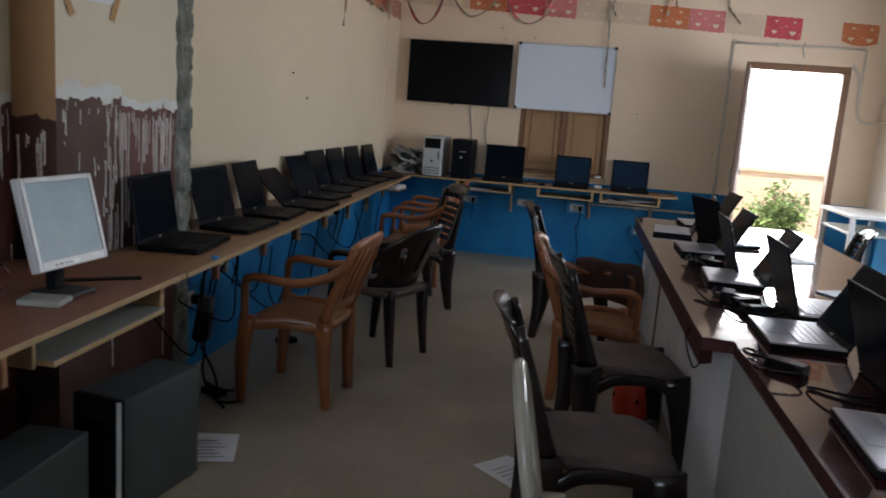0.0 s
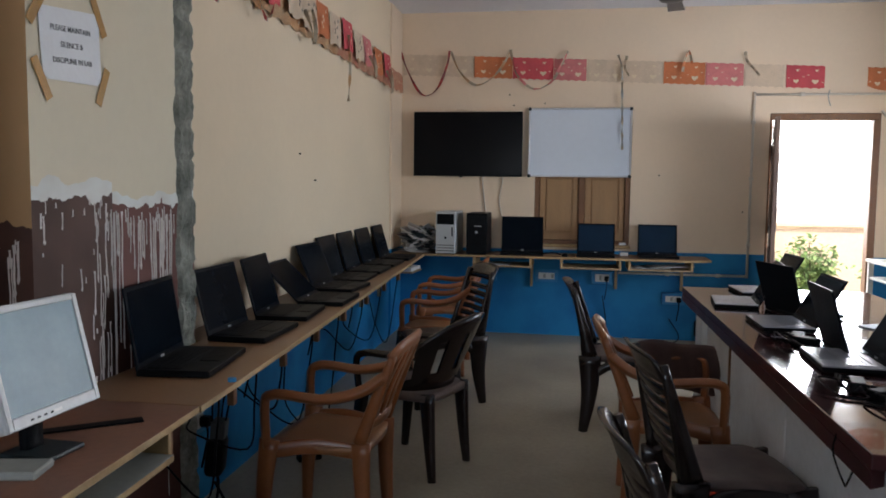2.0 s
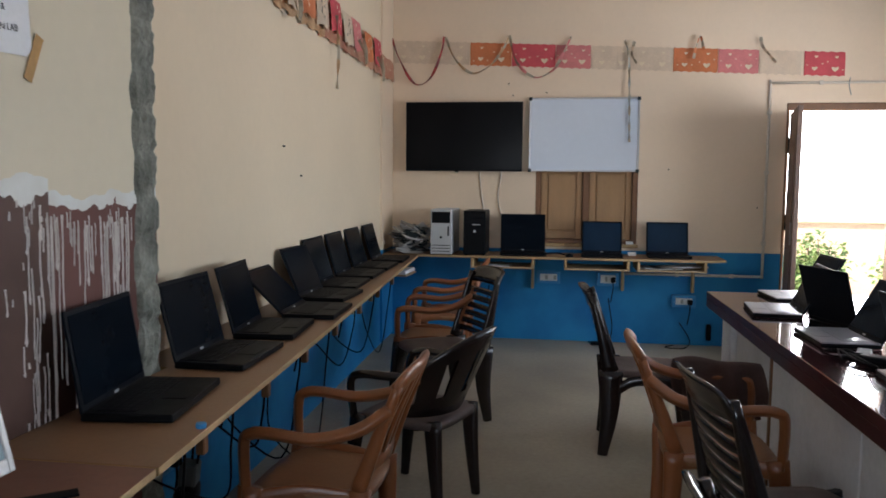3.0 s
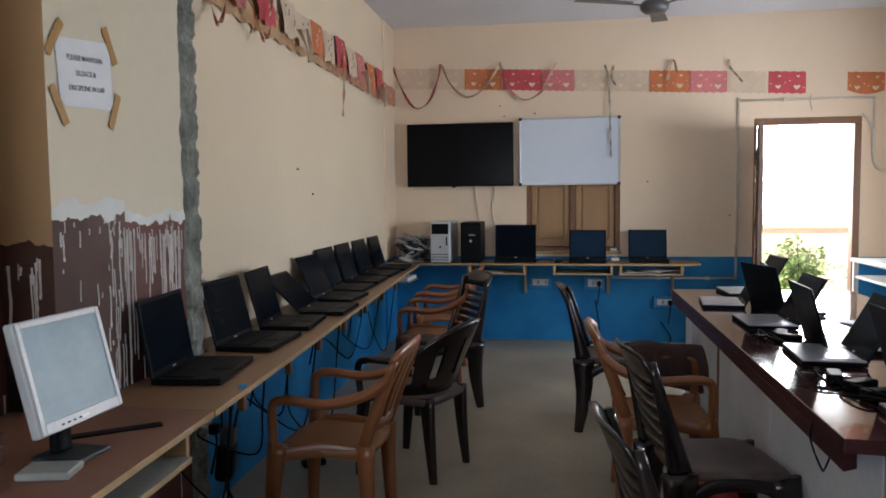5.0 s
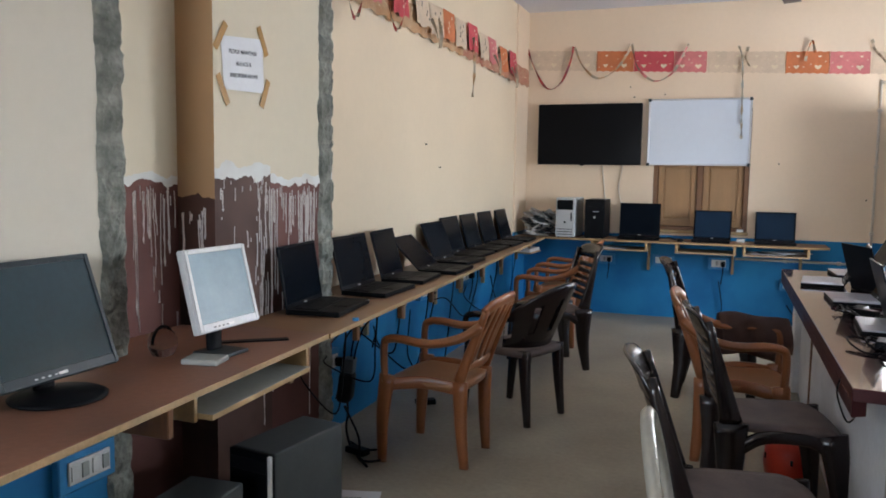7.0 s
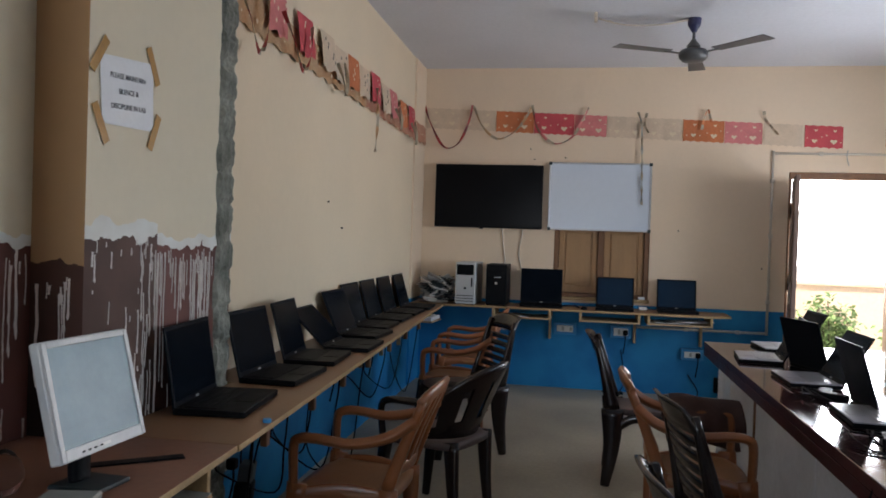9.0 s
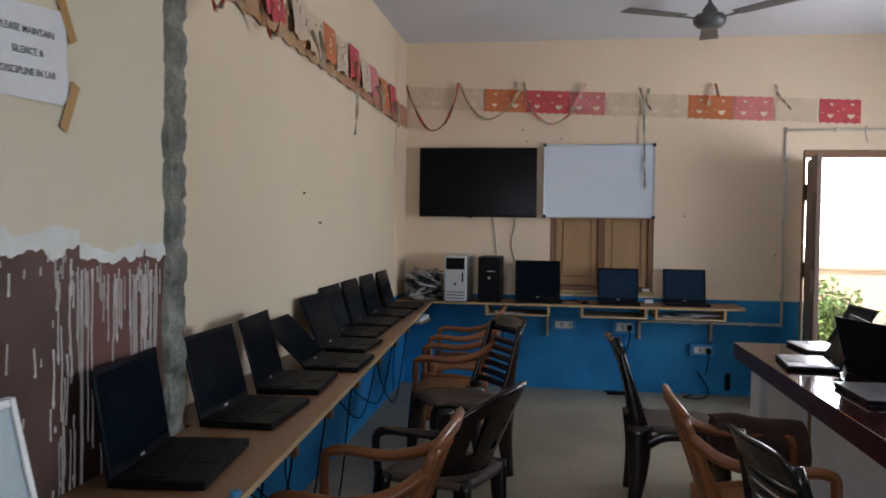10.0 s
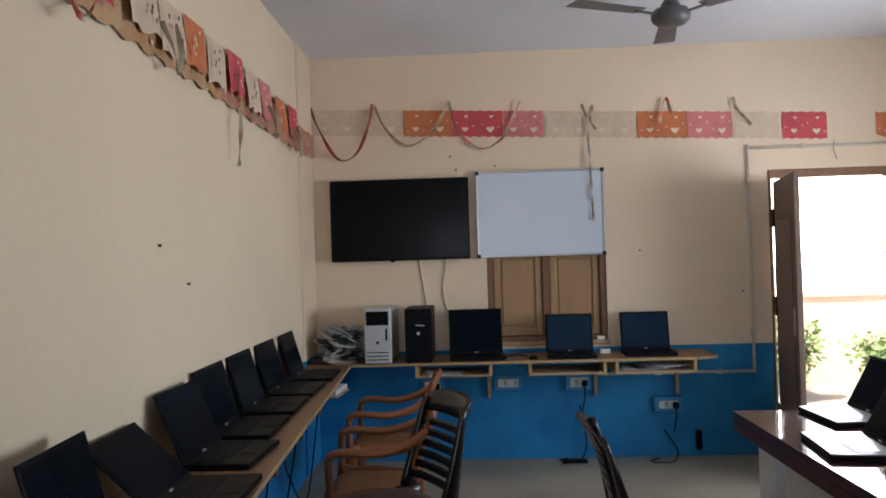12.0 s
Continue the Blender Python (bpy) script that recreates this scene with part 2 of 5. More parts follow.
gb = M_GLASS.node_tree.nodes["Principled BSDF"]
gb.inputs["Base Color"].default_value = (0.75, 0.7, 0.66, 1)
gb.inputs["Transmission Weight"].default_value, gb.inputs["Roughness"].default_value, gb.inputs["IOR"].default_value = 1.0, 0.08, 1.2
M_DRIP = material("pale_paint_runs", (0.76, 0.70, 0.66), 0.5, vary=0.15, scale=10, grain=60, bump=0.05)
M_GROUND = material("sunlit_dusty_ground", (0.50, 0.43, 0.35), 0.95, vary=0.25, scale=1.2, grain=25, bump=0.4)
M_ORANGE = material("orange_compound_wall", (0.78, 0.58, 0.42), 0.9, vary=0.15, scale=1.4, grain=20, bump=0.2, stain=0.15)
M_LEAF = material("green_leaves", (0.22, 0.33, 0.10), 0.6, vary=0.4, scale=15, grain=60, bump=0.1)
M_STEM = material("brown_stem", (0.12, 0.08, 0.05), 0.8, vary=0.3, scale=15, grain=60, bump=0.2)
M_HAZE = bpy.data.materials.new("bright_hazy_sky")
M_HAZE.use_nodes = True
hb = M_HAZE.node_tree.nodes["Principled BSDF"]
hb.inputs["Base Color"].default_value = (0.7, 0.75, 0.85, 1)
hb.inputs["Emission Color"].default_value, hb.inputs["Emission Strength"].default_value = (0.93, 0.96, 1.0, 1), 6.0


# ---- builders ----
def mesh_of(name, bm, mat, smooth=False):
    me = bpy.data.meshes.new(name)
    bmesh.ops.recalc_face_normals(bm, faces=bm.faces)
    bm.to_mesh(me)
    bm.free()
    if smooth:
        for p in me.polygons:
            p.use_smooth = True
    for m in (mat if isinstance(mat, (list, tuple)) else [mat]):
        me.materials.append(m)
    return me


def part(name, bm, mat, parent=None, label="", smooth=False):
    ob = new(name, mesh_of(name, bm, mat, smooth))
    if parent is not None:
        ob.parent = parent
    if label:
        ob["label"] = label
    return ob


def thing(name, label, category, m=None, group="", kind=""):
    ob = new(name)
    ob.empty_display_size = 0.1
    if m is not None:
        ob.matrix_world = m
    return tagged(ob, label, category, group, kind)


def box(bm, x0, x1, y0, y1, z0, z1, bevel=0.0, m=None, seg=1):
    vs = bmesh.ops.create_cube(bm, size=1)["verts"]
    bmesh.ops.transform(bm, matrix=Matrix.LocRotScale(((x0 + x1) / 2, (y0 + y1) / 2, (z0 + z1) / 2), None, (x1 - x0, y1 - y0, z1 - z0)), verts=vs)
    if bevel:
        es = list({e for v in vs for e in v.link_edges})
        r = bmesh.ops.bevel(bm, geom=es, offset=bevel, segments=seg, profile=0.5, affect="EDGES")
        vs = list({v for f in r["faces"] for v in f.verts} | {v for v in vs if v.is_valid})
        vs = list({w for v in vs for f in v.link_faces for w in f.verts})
    if m is not None:
        bmesh.ops.transform(bm, matrix=m, verts=vs)
    return bm


def boxed(*a, **k):
    return box(bmesh.new(), *a, **k)


def smooth_path(pts, n=5):
    """Catmull-Rom through points."""
    p = [Vector(q) for q in pts]
    p = [p[0] * 2 - p[1]] + p + [p[-1] * 2 - p[-2]]
    out = []
    for i in range(1, len(p) - 2):
        for k in range(n):
            t = k / n
            a, b, c, d = p[i - 1], p[i], p[i + 1], p[i + 2]
            out.append(0.5 * (2 * b + (c - a) * t + (2 * a - 5 * b + 4 * c - d) * t * t + (3 * b - a - 3 * c + d) * t ** 3))
    out.append(p[-2])
    return out


def sweep(bm, pts, w, h, side=(1, 0, 0), rnd=0.35, n=5, smooth=True):
    """A bar along a path: w across (towards side), h the other way; w and h may be (start, end)."""
    path = smooth_path(pts, n) if smooth and len(pts) > 2 else [Vector(q) for q in pts]
    w = w if isinstance(w, tuple) else (w, w)
    h = h if isinstance(h, tuple) else (h, h)
    rings, s = [], Vector(side)
    for i, p in enumerate(path):
        d = (path[min(i + 1, len(path) - 1)] - path[max(i - 1, 0)]).normalized()
        a = s - d * s.dot(d)
        a = a.normalized() if a.length > 1e-4 else d.orthogonal().normalized()
        b = d.cross(a)
        t = i / (len(path) - 1)
        ww, hh = (w[0] + (w[1] - w[0]) * t) / 2, (h[0] + (h[1] - h[0]) * t) / 2
        r = min(ww, hh) * rnd * 2
        ring = []
        for sx, sy, first in ((1, 1, 0), (-1, 1, 1), (-1, -1, 0), (1, -1, 1)):
            e = [(sx * ww, sy * (hh - r)), (sx * (ww - r), sy * hh)]
            for u, v in (e if not first else e[::-1]):
                ring.append(bm.verts.new(p + a * u + b * v))
        rings.append(ring)
    for r0, r1 in zip(rings, rings[1:]):
        for k in range(8):
            bm.faces.new((r0[k], r0[(k + 1) % 8], r1[(k + 1) % 8], r1[k]))
    bm.faces.new(rings[0][::-1])
    bm.faces.new(rings[-1])
    return bm


def tube(bm, pts, r, sides=6, n=6):
    path = smooth_path(pts, n) if len(pts) > 2 else [Vector(q) for q in pts]
    rings = []
    ref = Vector((0.3, 0.2, 1)).normalized()
    for i, p in enumerate(path):
        d = (path[min(i + 1, len(path) - 1)] - path[max(i - 1, 0)]).normalized()
        a = d.cross(ref)
        a = a.normalized() if a.length > 1e-3 else d.orthogonal().normalized()
        b = d.cross(a)
        rings.append([bm.verts.new(p + (a * math.cos(2 * math.pi * k / sides) + b * math.sin(2 * math.pi * k / sides)) * r) for k in range(sides)])
    for r0, r1 in zip(rings, rings[1:]):
        for k in range(sides):
            bm.faces.new((r0[k], r0[(k + 1) % sides], r1[(k + 1) % sides], r1[k]))
    bm.faces.new(rings[0][::-1])
    bm.faces.new(rings[-1])
    return bm


def lathe(bm, prof, sides=24, m=None):
    """A turned body: prof is a list of (radius, z)."""
    rings = [[bm.verts.new((r * math.cos(2 * math.pi * k / sides), r * math.sin(2 * math.pi * k / sides), z)) for k in range(sides)] for r, z in prof]
    for r0, r1 in zip(rings, rings[1:]):
        for k in range(sides):
            bm.faces.new((r0[k], r0[(k + 1) % sides], r1[(k + 1) % sides], r1[k]))
    bm.faces.new(rings[0][::-1])
    bm.faces.new(rings[-1])
    if m is not None:
        bmesh.ops.transform(bm, matrix=m, verts=[v for r in rings for v in r])
    return bm


def slab(bm, poly, z0, z1, bevel=0.0):
    """A flat board with the outline poly."""
    low, top = [bm.verts.new((x, y, z0)) for x, y in poly], [bm.verts.new((x, y, z1)) for x, y in poly]
    bm.faces.new(low[::-1])
    bm.faces.new(top)
    for k in range(len(poly)):
        bm.faces.new((low[k], low[(k + 1) % len(poly)], top[(k + 1) % len(poly)], top[k]))
    if bevel:
        bmesh.ops.bevel(bm, geom=bm.edges[:], offset=bevel, segments=2, profile=0.5, affect="EDGES")
    return bm


# ---- structure ----
YB, XR, YN, CEIL = 7.88, 2.88, -2.2, 3.03


def wall_left_x(y):
    return -1.66 - 0.016 * (y - 3.35)


def desk_front_x(y):
    return -1.085 - 0.063 * (y - 2.5)


def structure(name, bm, mat, label, category):
    return tagged(part(name, bm, mat), label, category, kind="structure")


structure("floor", boxed(-2.0, 3.1, YN, YB + 0.2, -0.12, 0.0), M_FLOOR, "worn grey-brown cement floor with stains and scuffs", "floor")
structure("ceiling", boxed(-2.1, 3.15, YN - 0.1, YB + 0.2, CEIL, CEIL + 0.15), M_CEIL, "whitewashed flat concrete ceiling", "ceiling")

bm = bmesh.new()
slab(bm, [(wall_left_x(3.35), 3.35), (-1.95, 3.35), (-1.95, YB), (wall_left_x(YB), YB)], 0, CEIL)
wall_left = structure("wall_left", bm, M_WALLL, "cream wall with blue dado below the counter", "wall")
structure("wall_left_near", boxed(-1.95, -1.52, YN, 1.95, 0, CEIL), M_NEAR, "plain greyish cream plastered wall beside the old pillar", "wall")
structure("wall_recess", boxed(-1.95, -1.70, 1.95, 2.437, 0, CEIL), M_OLD, "narrow old wall strip, cream over dripping maroon paint", "wall")
bm = boxed(-1.95, -1.53, 2.437, 2.815, 0, CEIL)
box(bm, -1.95, -1.53, 2.815, 3.35, 0, CEIL)
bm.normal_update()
# The -y face gets the brown paint with shade mixed into its colour.
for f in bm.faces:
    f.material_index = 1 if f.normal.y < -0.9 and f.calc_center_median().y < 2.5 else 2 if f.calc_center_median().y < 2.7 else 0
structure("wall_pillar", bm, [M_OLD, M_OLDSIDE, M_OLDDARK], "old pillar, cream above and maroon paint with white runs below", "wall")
# corner pilaster, slightly proud of the wall
bm = bmesh.new()
slab(bm, [(wall_left_x(7.42) + 0.018, 7.42), (wall_left_x(7.42) - 0.05, 7.42), (wall_left_x(YB) - 0.05, YB), (wall_left_x(YB) + 0.018, YB)], 0.02, CEIL - 0.004, 0.004)
structure("corner_pilaster", bm, M_WALL, "cream corner pilaster a little proud of the wall", "pilaster")


def cement_band(name, x, y0, y1, sides, seed):
    """A ragged strip of broken plaster from floor to ceiling."""
    rnd = random.Random(seed)
    bm = bmesh.new()
    rows, cols = 150, 8
    grid = []
    for i in range(rows + 1):
        z = CEIL * i / rows
        a = y0 + 0.016 * noise.noise(Vector((seed, z * 4, 0))) + 0.012 * noise.noise(Vector((seed, z * 14, 3))) - (0.05 * max(0, z - 2.3))
        b = y1 + 0.005 * noise.noise(Vector((seed + 5, z * 5, 0))) + 0.004 * noise.noise(Vector((seed, z * 16, 9)))
        row = []
        for j in range(cols + 1):
            u = j / cols
            edge = min(u, 1 - u) < 0.01
            blk = z / 0.135 + 0.25 * noise.noise(Vector((seed, z * 2, u * 2)))
            joint = -0.014 if abs(blk - round(blk)) < 0.14 else 0.0
            d = -0.006 if edge else 0.014 + joint * 1.1 + 0.007 * noise.noise(Vector((seed, round(blk + 0.5) * 3.1, u * 2))) + rnd.uniform(-0.004, 0.004)
            d = d if edge else max(d, 0.004)
            row.append(bm.verts.new((x + d, a + (b - a) * u, z)))
        grid.append(row)
    for i in range(rows):
        for j in range(cols):
            bm.faces.new((grid[i][j], grid[i][j + 1], grid[i + 1][j + 1], grid[i + 1][j]))
    return structure(name, bm, M_CEMENT, "ragged vertical band of broken grey cement plaster", "plaster band")


cement_band("plaster_band_1", -1.530, 3.215, 3.352, 0, 3)
cement_band("plaster_band_2", -1.518, 1.85, 1.965, 0, 8)


def paint_runs(name, along, fixed, span, top, count, seed, axis, lengths=(0.04, 0.08, 0.14, 0.22, 0.4), fringe=0.72):
    """Pale paint that ran down the old maroon paint: thin flat runs with rounded ends."""
    rnd = random.Random(seed)
    bm = bmesh.new()
    for _ in range(count):
        u = rnd.uniform(*span)
        z1 = top + rnd.uniform(-0.06, -0.005) if rnd.random() < fringe else rnd.uniform(0.55, top - 0.1)
        z0 = max(0.1, z1 - rnd.choice(lengths) * rnd.uniform(0.6, 1.3))
        w = rnd.choice((0.0016, 0.0022, 0.003, 0.004))
        pts, n = [], 12
        for k in range(n + 1):
            z = z1 + (z0 - z1) * k / n
            ww = w * (1.5 if k == 0 else 0.85 + 0.5 * noise.noise(Vector((u * 90, z * 30, 2))) if k < n - 1 else 1.7 if k == n - 1 else 0.5)
            c = u + 0.007 * noise.noise(Vector((u * 40, z * 7, seed))) + 0.003 * noise.noise(Vector((u * 60, z * 25, seed)))
            pts.append((c - ww, c + ww, z))
        rings = []
        for a, b, z in pts:
            mid = (a + b) / 2
            three = [(a, 0.0005), (mid, 0.003), (b, 0.0005)]
            rings.append([bm.verts.new((fixed + d, q, z) if axis == "x" else (q, fixed - d, z)) for q, d in three])
        for r0, r1 in zip(rings, rings[1:]):
            bm.faces.new((r0[0], r0[1], r1[1], r1[0]))
            bm.faces.new((r0[1], r0[2], r1[2], r1[1]))
    ob = part(name, bm, M_DRIP)
    return tagged(ob, "pale paint runs dried on the old maroon paint", "paint runs", kind="stuff")


paint_runs("paint_runs", 0, -1.53, (2.80, 3.20), 1.325, 66, 4, "x")
paint_runs("paint_runs", 0, -1.53, (2.45, 2.80), 1.36, 34, 5, "x", (0.015, 0.03, 0.06, 0.1), 0.55)
paint_runs("paint_runs", 0, -1.53, (2.70, 2.79), 1.30, 40, 15, "x", (0.02, 0.05, 0.1, 0.22), 0.25)
paint_runs("paint_runs", 0, -1.53, (2.818, 2.824), 1.33, 7, 16, "x", (0.5, 0.8, 1.0), 1.0)
paint_runs("paint_runs", 0, -1.70, (1.98, 2.43), 1.33, 46, 6, "x")
paint_runs("paint_runs", 0, 2.437, (-1.69, -1.54), 1.25, 14, 7, "y")

# back wall with a shuttered window and a door opening
WX0, WX1, WZ0, WZ1 = -0.43, 0.45, 0.87, 2.04
DX0, DX1, DZ = 1.67, 2.56, 2.08
bm = bmesh.new()
for x0, x1, z0, z1 in ((-1.95, WX0, 0, CEIL), (WX0, WX1, 0, WZ0), (WX0, WX1, WZ1, CEIL), (WX1, DX0, 0, CEIL), (DX0, DX1, DZ, CEIL), (DX1, 3.08, 0, CEIL)):
    box(bm, x0, x1, YB, YB + 0.2, z0, z1)
structure("wall_north", bm, M_WALL, "cream wall with a blue dado, marks and old nail holes", "wall")

bm = bmesh.new()
ys = [YN] + [v for p in WINS for v in p] + [YB]
for a, b in zip(ys[::2], ys[1::2]):
    box(bm, XR, XR + 0.2, a, b, 0, CEIL)
for a, b in WINS:
    box(bm, XR, XR + 0.2, a, b, 0, 0.9)
    box(bm, XR, XR + 0.2, a, b, 2.1, CEIL)
structure("wall_right", bm, M_RIGHT, "cream wall with a blue dado and window openings", "wall")
# South wall, out of view; its opening is added for the extra lamp.
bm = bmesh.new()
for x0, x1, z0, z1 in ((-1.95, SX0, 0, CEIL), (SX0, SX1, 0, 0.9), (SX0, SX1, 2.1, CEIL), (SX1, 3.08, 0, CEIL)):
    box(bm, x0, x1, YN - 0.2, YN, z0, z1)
structure("wall_south", bm, M_WALL, "plain cream wall with a blue dado and an added, unseen window opening", "wall")

def barred_window(name, width, m):
    """An open wooden frame with upright iron bars, its inner face towards -x."""
    w = thing(name, "open wooden window frame with iron bars", "window", m, kind="structure")
    bm = bmesh.new()
    h = width / 2
    for y0, y1, z0, z1 in ((-h, -h + 0.05, 0.9, 2.1), (h - 0.05, h, 0.9, 2.1), (-h + 0.05, h - 0.05, 0.9, 0.95), (-h + 0.05, h - 0.05, 2.05, 2.1)):
        box(bm, 0.08, 0.15, y0, y1, z0, z1, 0.004)
    part("window_frame", bm, M_WOOD, w)
    for k in range(1, 7):
        y = -h + width * k / 7
        part("bar", tube(bmesh.new(), [(0.11, y, 0.95), (0.11, y, 2.05)], 0.006), M_STEEL, w)


for i, (a, b) in enumerate(WINS):
    barred_window("window_%d" % (i + 2), b - a, pose(XR, (a + b) / 2, 0))
# Added frame for the unseen south opening.
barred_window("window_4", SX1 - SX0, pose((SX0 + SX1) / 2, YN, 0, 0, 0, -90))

# shuttered window
w = thing("window_1", "closed wooden window shutters half covered by the whiteboard", "window", kind="structure")
bm = bmesh.new()
for x0, x1, z0, z1 in ((WX0, WX0 + 0.045, WZ0, WZ1), (WX1 - 0.045, WX1, WZ0, WZ1), (WX0 + 0.045, WX1 - 0.045, WZ0, WZ0 + 0.035), (WX0 + 0.045, WX1 - 0.045, WZ1 - 0.04, WZ1)):
    box(bm, x0, x1, YB + 0.012, YB + 0.11, z0, z1, 0.004)
part("window_frame", bm, M_WOOD, w)
part("mullion", boxed(-0.02, 0.035, YB + 0.02, YB + 0.09, WZ0 + 0.035, WZ1 - 0.04, 0.004), M_WOOD, w)
for x0, x1 in ((WX0 + 0.047, -0.022), (0.037, WX1 - 0.047)):
    bm = boxed(x0, x1, YB + 0.055, YB + 0.08, WZ0 + 0.037, WZ1 - 0.042)
    box(bm, x0 + 0.002, x0 + 0.05, YB + 0.04, YB + 0.06, WZ0 + 0.037, WZ1 - 0.042, 0.003)
    box(bm, x1 - 0.05, x1 - 0.002, YB + 0.04, YB + 0.06, WZ0 + 0.037, WZ1 - 0.042, 0.003)
    box(bm, x0 + 0.05, x1 - 0.05, YB + 0.04, YB + 0.06, WZ1 - 0.55, WZ1 - 0.49, 0.003)
    box(bm, x0 + 0.05, x1 - 0.05, YB + 0.04, YB + 0.06, WZ0 + 0.04, WZ0 + 0.1, 0.003)
    sh = part("shutter", bm, M_SHUTTER, w)
    part("raised_panel", boxed(x0 + 0.062, x1 - 0.062, YB + 0.046, YB + 0.056, WZ0 + 0.115, WZ1 - 0.565, 0.005), M_SHUTTER, sh)
structure("window_back_board", boxed(WX0, WX1, YB + 0.14, YB + 0.2, WZ0, WZ1), M_WOOD, "closed outer shutter boards", "shutter")
structure("window_sill", boxed(WX0 - 0.01, WX1 + 0.01, YB - 0.035, YB + 0.012, WZ0 - 0.03, WZ0, 0.004), M_EDGE, "narrow raw wooden window sill", "sill")

# door frame and open leaf
d = thing("door_1", "open dark wooden door with iron hinges in a teak frame", "door", kind="structure")
for x0, x1, z0, z1 in ((DX0 - 0.025, DX0 - 0.006, 0, DZ - 0.06), (DX1 - 0.06, DX1, 0, DZ - 0.06), (DX0 - 0.025, DX1, DZ - 0.06, DZ)):
    part("door_frame", boxed(x0, x1, YB - 0.012, YB + 0.09, z0, z1, 0.005), M_WOOD, d)
leaf = part("door_leaf", boxed(0.02, 0.82, -0.018, 0.018, 0.02, 1.985, 0.004), M_DOORWOOD, d)
leaf.matrix_local = pose(DX0 + 0.012, YB - 0.03, 0.0, 0, 0, -102.0)
for z in (0.28, 1.08):
    for s in (-0.0215, 0.0215):
        part("leaf_panel", boxed(0.13, 0.71, s - 0.004, s + 0.004, z, z + 0.62, 0.003), M_DOORWOOD, leaf)
for z in (0.25, 1.02, 1.66):
    bm = boxed(-0.03, 0.06, -0.026, 0.026, z, z + 0.13, 0.003)
    part("hinge", bm, M_BLACK, leaf, "dark iron hinge")
part("door_bolt", tube(bmesh.new(), [(0.79, -0.03, 0.95), (0.79, -0.03, 1.12)], 0.007), M_ALU, leaf)
part("door_hook", tube(bmesh.new(), [(0.79, 0.025, 1.45), (0.80, 0.045, 1.44), (0.80, 0.05, 1.40)], 0.004), M_ALU, leaf)
structure("door_threshold", boxed(DX0, DX1, YB, YB + 0.26, -0.1, 0.012, 0.006), M_GROUND, "worn cement door threshold", "threshold")

# outside
structure("ground", boxed(-400, 400, YB + 0.2, 900, -0.35, -0.14), M_GROUND, "bright dusty ground outside the door", "ground")
structure("ground_rear", boxed(-400, 400, -400, YB + 0.2, -0.36, -0.15), M_GROUND, "dusty ground around the building", "ground")
bm = boxed(-6, 14, 11.3, 11.5, -0.14, 0.92)
box(bm, -6, 14, 11.27, 11.53, 0.92, 0.98, 0.01)
structure("compound_wall", bm, M_ORANGE, "sunlit orange compound wall with a coping", "wall")

structure("backdrop", boxed(-90, 110, 75, 75.5, -0.14, 60), M_HAZE, "bright hazy sky far beyond the compound wall", "sky")


def shrub(x, y, h, spread, seed, label):
    rnd = random.Random(seed)
    t = thing("shrub", label, "plant", pose(x, y, -0.14))
    stems, leaves = bmesh.new(), bmesh.new()
    for _ in range(9):
        a, r = rnd.uniform(0, 6.28), rnd.uniform(0.2, 1.0) * spread
        tip = Vector((math.cos(a) * r, math.sin(a) * r, h * rnd.uniform(0.55, 1.0)))
        mid = tip * 0.5 + Vector((0, 0, h * 0.12))
        tube(stems, [(0.02 * math.cos(a), 0.02 * math.sin(a), 0), mid, tip], 0.006, 5, 4)
        for _k in range(95):
            u = rnd.uniform(0.3, 1.05)
            p = mid.lerp(tip, (u - 0.5) * 2) if u > 0.5 else mid * (u * 2)
            p = p + Vector((rnd.gauss(0, 0.07), rnd.gauss(0, 0.07), rnd.gauss(0, 0.06)))
            s = rnd.uniform(0.045, 0.085)
            m = Matrix.LocRotScale(p, Euler((rnd.uniform(-0.9, 0.9), rnd.uniform(-0.9, 0.9), rnd.uniform(0, 6.28))), (s, s, s))
            q = [leaves.verts.new(m @ Vector(v)) for v in ((0, 0, 0), (0.35, 0.5, 0.12), (0, 1.2, 0), (-0.35, 0.5, 0.12))]
            leaves.faces.new(q)
    part("stem", stems, M_STEM, t)
    part("leaves", leaves, M_LEAF, t)
    return t


shrub(2.82, 10.5, 0.92, 0.26, 11, "leafy green shrub before the sunlit compound wall")
shrub(3.75, 10.4, 0.7, 0.35, 12, "low green shrub in the dusty yard")
shrub(2.75, 11.0, 0.7, 0.25, 13, "small green shrub beside the compound wall")

# ---- counters ----
TOP = 0.785


def plank(name, poly, z1, thick, mat, parent):
    """A board whose upper face has the laminate and whose edges are raw."""
    bm = slab(bmesh.new(), poly, z1 - thick, z1, 0.0025)
    bm.normal_update()
    for f in bm.faces:
        f.material_index = 0 if f.normal.z > 0.9 else 1
    return part(name, bm, [mat, M_EDGE], parent)


desk = thing("computer_desk", "brown laminate computer desk with a raw board edge and pull-out tray", "desk")
plank("desktop", [(-1.516, 0.1), (-0.96, 0.1), (-1.085, 2.515), (-1.527, 2.515), (-1.527, 2.432), (-1.69, 2.432), (-1.69, 1.97), (-1.516, 1.97)], TOP, 0.02, M_DESK, desk)
for y in (0.4, 1.66, 2.46):
    x = -0.99 - 0.052 * (y - 0.5)
    part("bracket", boxed(x - 0.40, x - 0.05, y - 0.012, y + 0.012, TOP - 0.13, TOP - 0.021, 0.003), M_WOOD, desk)
part("leg_panel", boxed(-1.40, -1.10, 0.42, 0.44, 0, TOP - 0.13), M_BOARD, desk)
